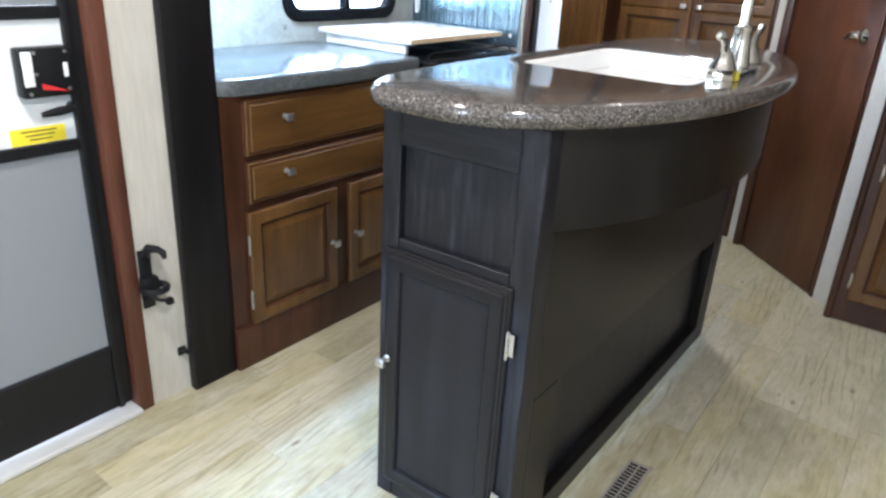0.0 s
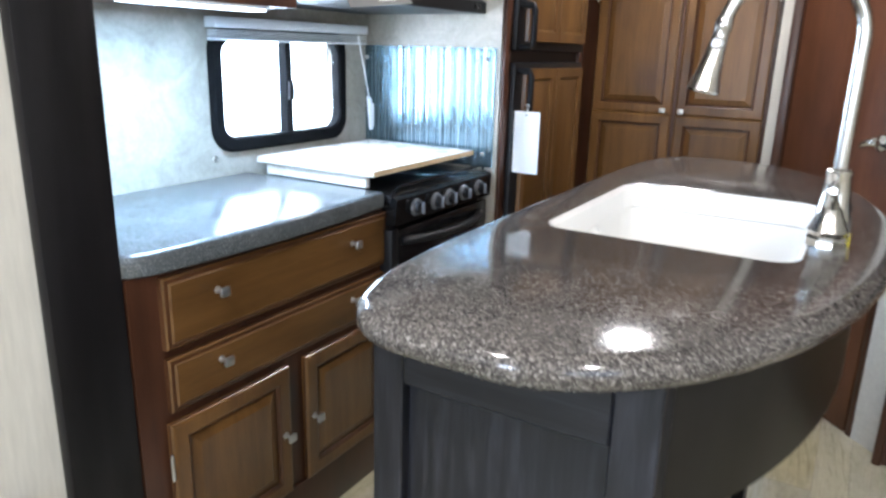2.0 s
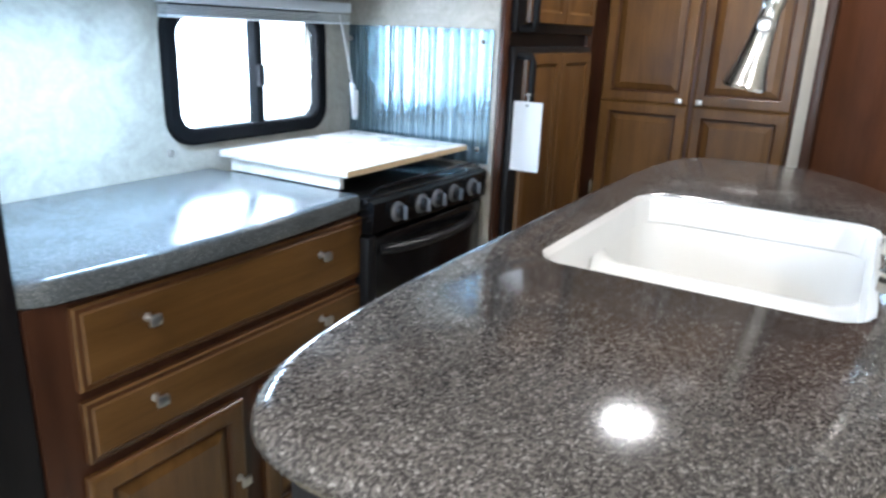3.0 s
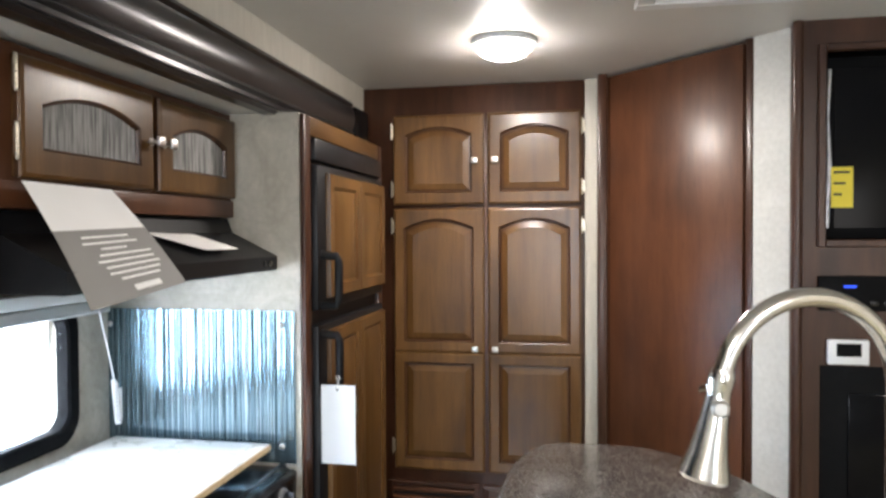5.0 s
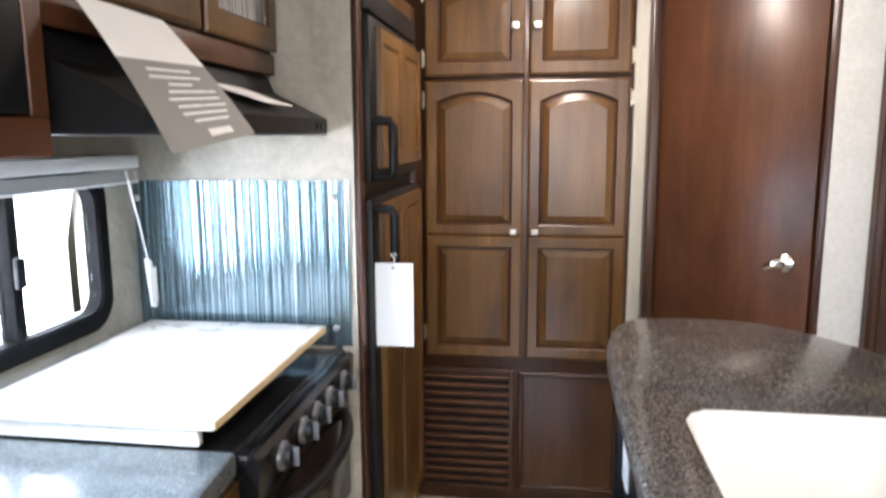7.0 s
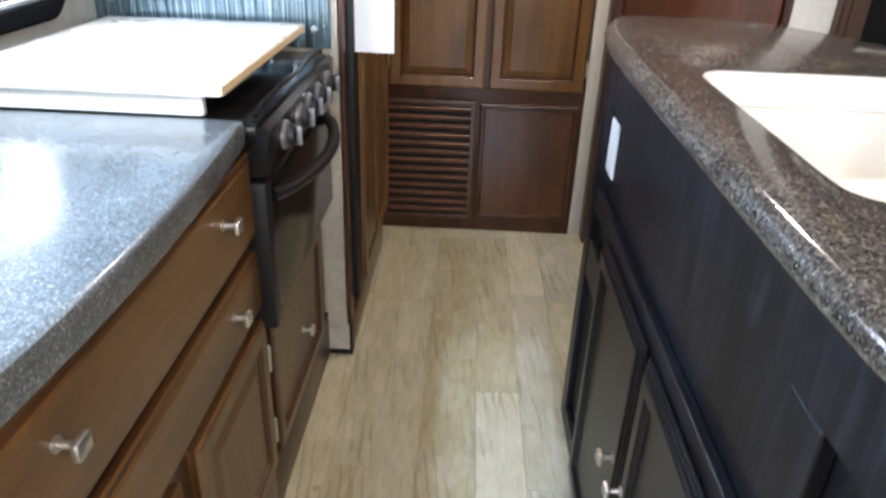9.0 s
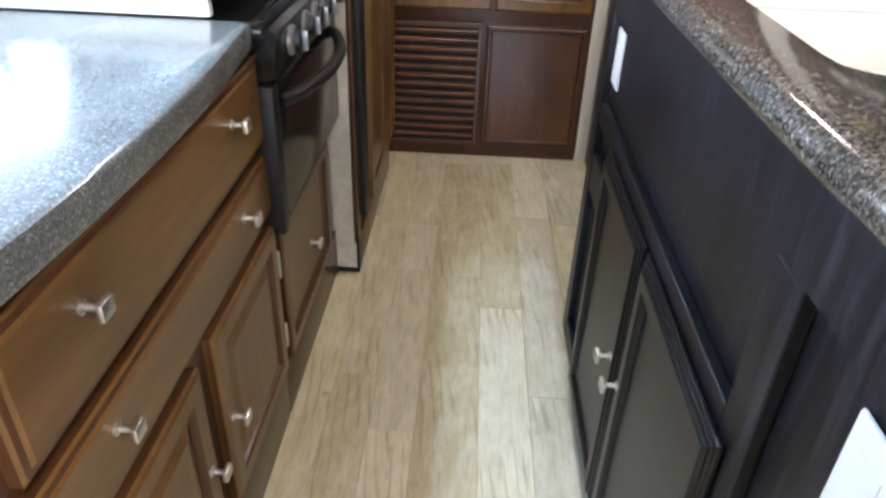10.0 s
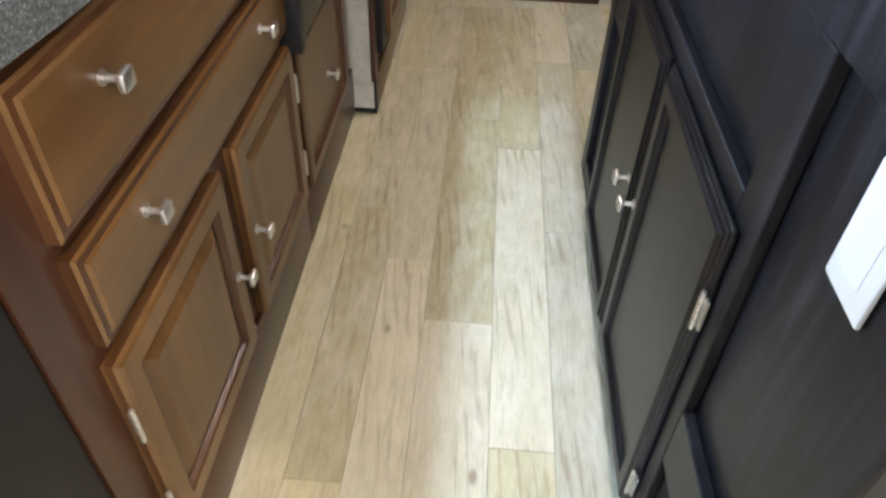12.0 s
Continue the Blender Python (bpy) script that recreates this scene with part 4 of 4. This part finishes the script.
# black sheets on the closed panel stand in for shaded openings
part("dark_opening", bbox(-0.8765, 2.141, 0.08, -0.8748, 2.285, 0.43), SHADEBLACK, isl, "black sheet put on the panel as the shade of an open slot")
part("dark_opening", bbox(-0.8765, 1.10, 0.055, -0.8748, 1.300, 0.235), SHADEBLACK, isl, "black sheet put on the panel as the shade of an open slot")
# seating side: a flush satin face over one deep recess
for b in ((-0.561, 1.081, 0.0, -0.529, 1.186, 0.384), (-0.561, 2.262, 0.0, -0.529, 2.289, 0.384), (-0.561, 1.187, 0.0, -0.529, 2.261, 0.060)):
    frame_bar(b, EBONY_FACE)
part("upper_field", bbox(-0.561, 1.081, 0.385, -0.529, 2.289, 0.752, 0.001, 1), EBONY_FACE, isl)
part("end_wall_far", bbox(-0.846, 2.327, 0.0, -0.581, 2.340, 0.942), EBONY, isl)


def island_front(name, x0, x1, z0, z1, m, **kw):
    d = front(isl, name, x0, x1, z0, z1, 0, [(z0, z1, 0)], EBONY_DOOR, rail=0.048, thick=0.016, style="flat", hinge_mat=NICKEL, **kw)
    d.matrix_basis = m @ d.matrix_basis
    return d


island_front("door", -0.874, -0.566, 0.045, 0.643, pose(0, 1.0235, 0), knobs=((-0.855, 0.385),), hinges=((-0.562, 0.53), (-0.562, 0.15)))
LEFT = pose(-0.8925, 0, 0, 0, 0, -90)
island_front("door", -1.715, -1.337, 0.030, 0.617, LEFT, knobs=((-1.692, 0.375),), hinges=((-1.333, 0.50), (-1.333, 0.12)))
island_front("door", -2.100, -1.733, 0.030, 0.617, LEFT, knobs=((-1.762, 0.378),))
for y in (1.167, 2.252):
    op = thing("power_outlet", "white plastic outlet plate on the dark island side", "outlet", -0.8745, y, 0.694, -90, "outlet plates")
    part("plate", bbox(-0.035, -0.006, 0.0, 0.035, 0.0, 0.115, 0.004), WHITEPLASTIC, op)
    part("socket_face", bbox(-0.017, -0.0070, 0.024, 0.017, -0.0062, 0.091, 0.0005, 1), WHITEPLASTIC, op)

# island top: half oval to the seats, squarer to the aisle, with the sink hole
TX, TY = -0.69, 1.697
SX0, SX1, SY0, SY1 = -0.846, -0.449, 1.424, 1.938
NTOP = 144
ring0 = []
for i in range(NTOP):
    a = 2 * math.pi * i / NTOP
    c, s = math.cos(a), math.sin(a)
    if c >= 0:
        ring0.append((TX + 0.366 * c, TY + 0.775 * s))
    else:
        ring0.append((TX - 0.242 * abs(c) ** 0.4, TY + 0.775 * math.copysign(abs(s) ** 0.4, s)))
scx, scy = (SX0 + SX1) / 2, (SY0 + SY1) / 2
ANG = [math.atan2(y - scy, x - scx) for x, y in ring0]


def oval(z, inset):
    out = []
    n = len(ring0)
    for i, (x, y) in enumerate(ring0):
        (ax, ay), (bx, by) = ring0[i - 1], ring0[(i + 1) % n]
        d = math.hypot(bx - ax, by - ay) or 1
        out.append((x - inset * (by - ay) / d, y + inset * (bx - ax) / d, z))
    return out


hole = lambda z, ins: rounded(SX0 + ins, SX1 - ins, SY0 + ins, SY1 - ins, z, 0.05, NTOP, ANG)
tb = loft(bmesh.new(), [hole(0.945, 0.0), *[oval(0.964 + 0.021 * math.sin(a), 0.020 * (1 - math.cos(a))) for a in [math.pi * (k / 10 - 0.5) for k in range(11)]],
     hole(0.985, -0.004), hole(0.983, 0.0), hole(0.945, 0.0)])
tagged(part("island_countertop", tb, GRANITE), "brown speckled solid-surface oval island top, polished", "countertop")
ab = bmesh.new()
arc = [p for p in range(NTOP) if ring0[p][0] > -0.60]
arc.sort(key=lambda p: ring0[p][1])
o1, o2 = oval(0, 0.045), oval(0, 0.060)
prof1 = [(o1[p][0], o1[p][1]) for p in arc if 1.03 < o1[p][1] < 2.40]
prof2 = [(o2[p][0], o2[p][1]) for p in arc if 1.03 < o1[p][1] < 2.40]
loft(ab, [[(x, y, 0.752) for x, y in prof1], [(x, y, 0.942) for x, y in prof1], [(x, y, 0.942) for x, y in prof2], [(x, y, 0.752) for x, y in prof2], [(x, y, 0.752) for x, y in prof1]], closed=False)
part("curved_apron", ab, EBONY_FACE, isl, "curved black apron under the overhang")

# sink
sink = thing("kitchen_sink", "white acrylic double-bowl undermount kitchen sink", "sink", 0, 0, 0)


def rrect(x0, x1, y0, y1, z, r):
    return rounded(x0, x1, y0, y1, z, r, 72)


xa, xb, ya, yb = SX0 + 0.002, SX1 - 0.002, SY0 + 0.002, SY1 - 0.002
part("basin", loft(bmesh.new(), [rrect(xa + i, xb - i, ya + i, yb - i, z, r) for i, z, r in ((0, 0.945, 0.05), (0.006, 0.925, 0.05), (0.018, 0.81, 0.055), (0.026, 0.780, 0.055), (0.040, 0.764, 0.05), (0.065, 0.757, 0.04))], False, True), SINKWHITE, sink)
YM = 1.674
half = [(0.052, 0.756), (0.036, 0.768), (0.026, 0.790), (0.021, 0.86), (0.018, 0.900), (0.012, 0.912), (0.004, 0.917)]
ridge = [(YM - h, z) for h, z in half] + [(YM + h, z) for h, z in half[::-1]]
flare = ((xa + 0.010, 0.016), (xa + 0.022, 0.006), (xa + 0.045, 0.0), (xb - 0.045, 0.0), (xb - 0.022, 0.006), (xb - 0.010, 0.016))
part("divider", loft(bmesh.new(), [[(x, y + math.copysign(e, y - YM), z + (e if z > 0.86 else 0)) for y, z in ridge] for x, e in flare], True, True), SINKWHITE, sink, "rounded low ridge between the bowls")
for y in ((ya + YM) / 2, (yb + YM) / 2):
    part("drain", turned([(0.042, 0), (0.042, 0.003), (0.03, 0.002), (0.012, -0.001)], (xa + xb) / 2, y, 0.7575, "z", 20), CHROME, sink, "steel drain")
part("rim", loft(bmesh.new(), [rrect(SX0 + 0.001, SX1 - 0.001, SY0 + 0.001, SY1 - 0.001, 0.9825, 0.05), rrect(SX0 + 0.010, SX1 - 0.010, SY0 + 0.010, SY1 - 0.010, 0.975, 0.045), rrect(SX0 + 0.016, SX1 - 0.016, SY0 + 0.016, SY1 - 0.016, 0.935, 0.042),
     rrect(SX0 + 0.006, SX1 - 0.006, SY0 + 0.006, SY1 - 0.006, 0.930, 0.045)]), SINKWHITE, sink)

# faucet
FX, FY, FZ = -0.427, 1.674, 0.985
fa = thing("kitchen_faucet", "brushed nickel gooseneck pull-down faucet with two levers", "faucet", FX, FY, FZ)
pl = loft(bmesh.new(), [[(x, y, z) for x, y, _ in rounded(-0.030 + i, 0.030 - i, -0.130 + i, 0.130 - i, 0, 0.0299 - i, 40)] for z, i in ((0, 0), (0.012, 0), (0.018, 0.004), (0.020, 0.010))], True, True)
part("base_plate", pl, CHROME, fa)
part("body", turned([(0.027, 0.020), (0.028, 0.026), (0.026, 0.036), (0.022, 0.062), (0.0185, 0.094), (0.020, 0.098), (0.020, 0.104), (0.014, 0.108)], 0, 0, 0, "z", 22), CHROME, fa)
RISE, R, SWING = 0.310, 0.105, radians(18)
track = [(0, z) for z in (0.100, 0.15, 0.20, 0.25, RISE)]
for i in range(1, 19):
    a = math.pi * i / 18 * 0.92
    track.append((R - R * math.cos(a), RISE + R * math.sin(a)))
out = lambda h, z: (-h * math.cos(SWING), -h * math.sin(SWING), z)
part("gooseneck", tube([out(*p) for p in track], [0.0108] * len(track), 16), CHROME, fa)
eh, ez = track[-1]
dh, dz = math.sin(math.pi * 0.94), math.cos(math.pi * 0.94)
hd = [out(eh + dh * k, ez + dz * k) for k in (-0.002, 0.004, 0.014, 0.018, 0.03, 0.06, 0.090, 0.106, 0.114, 0.118)]
sp = part("spray_head", tube(hd, [0.0125, 0.0140, 0.0140, 0.0125, 0.0130, 0.0160, 0.021, 0.0255, 0.0275, 0.024], 22), CHROME, fa)
part("button", turned([(0.0095, 0), (0.0095, -0.006), (0.0065, -0.009)], hd[4][0], hd[4][1] - 0.009, hd[4][2] - 0.008, "y", 14, 2.4), NICKEL, sp, "oval spray button")
for s in (-1, 1):
    hb = part("valve", turned([(0.027, 0.018), (0.029, 0.024), (0.027, 0.028), (0.020, 0.044), (0.015, 0.056), (0.011, 0.062)], 0, 0.100 * s, 0, "z", 18), CHROME, fa)
    part("lever", tube([(0, 0.100 * s, 0.052), (0, 0.106 * s, 0.066), (0, 0.116 * s, 0.078), (0, 0.134 * s, 0.087), (0, 0.148 * s, 0.092), (0, 0.160 * s, 0.095), (0, 0.167 * s, 0.096)], [0.012, 0.010, 0.0075, 0.007, 0.0095, 0.010, 0.005], 12), CHROME, hb)
part("paper_tag", bbox(0.0305, -0.105, 0.002, 0.0318, -0.080, 0.020), YELLOW, fa, "small yellow sticker")

# ---- ceiling lamp and vent ----
lamp = thing("ceiling_lamp", "round frosted ceiling dome lamp, switched on", "lamp", -0.985, 2.86, CEIL_Z - 0.001)
part("rim", turned([(0.095, 0), (0.095, -0.010), (0.085, -0.016), (0.07, -0.017)], 0, 0, 0, "z", 32), WHITEPLASTIC, lamp)
part("dome", turned([(0.078, -0.018), (0.076, -0.026), (0.066, -0.038), (0.045, -0.047), (0.015, -0.051)], 0, 0, 0, "z", 32), LENS, lamp, "glowing frosted dome")
lamp["group"] = "ceiling lamps"
for lx in (-0.95, 0.30):
    copy_thing(lamp, pose(lx, 0.25, CEIL_Z - 0.001))
vent = thing("ceiling_vent", "white plastic ceiling vent frame with flat cover", "vent", -0.42, 2.33, CEIL_Z - 0.001)
vf = bmesh.new()
for b in ((-0.22, -0.28, 0.22, -0.235), (-0.22, 0.235, 0.22, 0.28), (-0.22, -0.234, -0.175, 0.234), (0.175, -0.234, 0.22, 0.234)):
    box(vf, b[0], b[1], -0.014, b[2], b[3], 0.0, 0.004, 1)
part("frame", vf, WHITEPLASTIC, vent)
part("cover", bbox(-0.174, -0.233, -0.006, 0.174, 0.233, 0.0), WHITEPLASTIC, vent)

# ---- entry screen door ----
dr = thing("door_1", "black-framed screen door with frosted lower panel, closed", "door", -1.625, 0, 0, kind="structure")
fbm = bmesh.new()
for b in ((0.782, 0.03, 0.822, 1.91), (0.03, 0.03, 0.07, 1.91), (0.07, 1.87, 0.782, 1.91), (0.07, 0.03, 0.782, 0.215), (0.07, 0.742, 0.782, 0.768), (0.07, 1.032, 0.782, 1.058)):
    box(fbm, 0.0, b[0], b[1], 0.022, b[2], b[3], 0.003, 1)
part("door_frame", fbm, BLACKPLASTIC, dr)
part("panel", bbox(0.006, 0.071, 0.216, 0.011, 0.781, 0.741), FROST, dr, "frosted grey lower panel")
part("panel", bbox(0.006, 0.071, 0.769, 0.012, 0.781, 1.031), DOORWHITE, dr, "white latch panel")
part("panel", bbox(0.006, 0.071, 1.059, 0.010, 0.781, 1.869), FROST, dr, "pale upper panel")
part("gasket", bbox(0.023, 0.779, 0.03, 0.030, 0.796, 1.91, 0.003), BLACKPLASTIC, dr)
for z in (0.755, 1.045):
    part("screw", turned([(0.006, 0), (0.006, 0.003), (0.003, 0.005)], 0.022, 0.788, z, "x", 10), NICKEL, dr)
la = part("latch_box", bbox(0.013, 0.668, 0.874, 0.048, 0.778, 0.978, 0.006), BLACKPLASTIC, dr, "black plastic door latch")
part("latch_cover", bbox(0.049, 0.672, 0.900, 0.054, 0.693, 0.972, 0.002), WHITEPLASTIC, la)
rd = bmesh.new()
vv = [rd.verts.new((0.052 - k, y, z)) for k in (0, 0.004) for y, z in ((0.708, 0.905), (0.708, 0.892), (0.762, 0.884))]
rd.faces.new(vv[:3]), rd.faces.new(vv[:2:-1])
for i in range(3):
    rd.faces.new((vv[i], vv[(i + 1) % 3], vv[3 + (i + 1) % 3], vv[3 + i]))
part("red_lock", rd, RED, la, "red lock tab")
part("strike_slot", bbox(0.049, 0.757, 0.915, 0.051, 0.766, 0.945), WHITEPLASTIC, la)
for y, z in ((0.700, 0.968), (0.765, 0.968), (0.700, 0.924), (0.683, 0.884), (0.765, 0.889)):
    part("screw", turned([(0.004, 0), (0.003, 0.003)], 0.048, y, z, "x", 8), NICKEL, la)
part("pull_handle", tube([(0.018, 0.775, 0.846), (0.045, 0.765, 0.845), (0.050, 0.73, 0.842), (0.046, 0.698, 0.838)], [0.009, 0.009, 0.010, 0.006], 10), BLACKPLASTIC, dr)
ys = part("sticker", bbox(0.0125, 0.640, 0.770, 0.0138, 0.757, 0.806), YELLOW, dr, "yellow warning sticker")
for k in range(3):
    part("text_bar", bbox(0.0142, 0.662 + 0.008 * k, 0.797 - 0.009 * k, 0.0150, 0.738 - 0.006 * k, 0.7995 - 0.009 * k), INK, ys)
setting("trim_door_jamb", bbox(-1.64, 0.824, 0.0, -1.578, 0.867, 1.92, 0.003), TRIMRED, "red-brown wooden entry door jamb", "trim")
setting("trim_door_head", bbox(-1.64, 0.03, 1.921, -1.578, 0.867, 1.95, 0.003), TRIMRED, "red-brown wooden entry door head", "trim")
setting("threshold", bbox(-1.66, 0.02, 0.001, -1.563, 0.826, 0.020, 0.006), SILL, "pale aluminium entry threshold", "trim")
ho = thing("fire_extinguisher_bracket", "empty black plastic bracket screwed to the cream wall", "bracket", -1.584, 0.895, 0.30)
part("back_plate", bbox(0.0, -0.024, 0.0, 0.010, 0.010, 0.165, 0.004), BLACKPLASTIC, ho)
part("top_hook", tube([(0.006, -0.006, 0.150), (0.022, -0.002, 0.172), (0.048, 0.008, 0.174), (0.062, 0.014, 0.166), (0.062, 0.016, 0.152)], [0.012, 0.012, 0.009, 0.009, 0.006], 8), BLACKPLASTIC, ho)
cl = [(0.036 - 0.030 * math.cos(a), -0.004 + 0.030 * math.sin(a), 0.066) for a in [0.4 + 5.6 * i / 16 for i in range(17)]]
part("clamp_ring", tube(cl, [0.009] * 17, 8), BLACKPLASTIC, ho)
part("clamp_body", bbox(0.004, -0.030, 0.045, 0.030, 0.016, 0.092, 0.006), BLACKPLASTIC, ho)
part("strap_buckle", bbox(0.052, 0.008, 0.020, 0.070, 0.028, 0.038, 0.004), BLACKPLASTIC, ho)
part("strap", tube([(0.010, -0.004, 0.035), (0.035, 0.006, 0.026), (0.060, 0.018, 0.030)], [0.005, 0.005, 0.005], 8), BLACKPLASTIC, ho)
hk = thing("door_holdback", "small black plastic catch on the cream wall", "catch", -1.584, 0.967, 0.13)
part("plate", bbox(0.0, -0.012, -0.012, 0.008, 0.012, 0.014, 0.003), BLACKPLASTIC, hk)
part("hook", tube([(0.006, 0, 0.006), (0.022, 0.0, 0.010), (0.030, 0.004, 0.0)], [0.005, 0.006, 0.004], 8), BLACKPLASTIC, hk)

# floor register
fv = thing("floor_register", "grey-bronze slotted floor heating register", "vent", -0.420, 1.405, 0.0, 0)
part("plate", bbox(-0.030, -0.122, 0.0005, 0.030, 0.122, 0.004, 0.0015, 1), BRONZE, fv)
# slots are black strips on the plate, their shade as colour
for i in range(16):
    for sx in (-1, 1):
        y = -0.105 + 0.014 * i
        part("slot", bbox(0.0125 * sx - 0.010, y - 0.0042, 0.0041, 0.0125 * sx + 0.010, y + 0.0042, 0.0046), SHADEBLACK, fv)

# ---- floor planks ----
random.seed(11)
WIDTHS = (0.158, 0.098, 0.102, 0.142, 0.117, 0.117, 0.140, 0.104, 0.121, 0.146, 0.098, 0.126)
LENGTHS = (0.86, 0.74, 0.92, 0.80, 0.95, 0.87)
STARTS = (0.31, 0.62, 0.08, 0.942, 0.50, 1.183)
meshes = {}


def plank_mesh(w, length):
    key = (round(w, 3), round(length, 3))
    if key not in meshes:
        bm = bbox(-w / 2, -length / 2, -0.0035, w / 2, length / 2, 0.0)
        for v in bm.verts:
            if v.co.z > -0.001:
                v.co.x -= math.copysign(0.0004, v.co.x)
                v.co.y -= math.copysign(0.0004, v.co.y)
        me = bpy.data.meshes.new("plank")
        bm.to_mesh(me)
        bm.free()
        me.materials.append(VINYL)
        meshes[key] = me
    return meshes[key]


x, col = -1.618, 0
while x < 1.05:
    w, length = WIDTHS[col % len(WIDTHS)], LENGTHS[col % len(LENGTHS)]
    y = STARTS[col % len(STARTS)] - 5 * length
    while y < 3.47:
        a, b = max(y, -2.60), min(y + length, 3.47)
        if b - a > 0.02:
            ob = new("plank", plank_mesh(w, b - a - 0.0004))
            ob.parent = floor
            ob.matrix_basis = pose(x + w / 2, (a + b) / 2, 0)
        y += length
    x += w + 0.0004
    col += 1
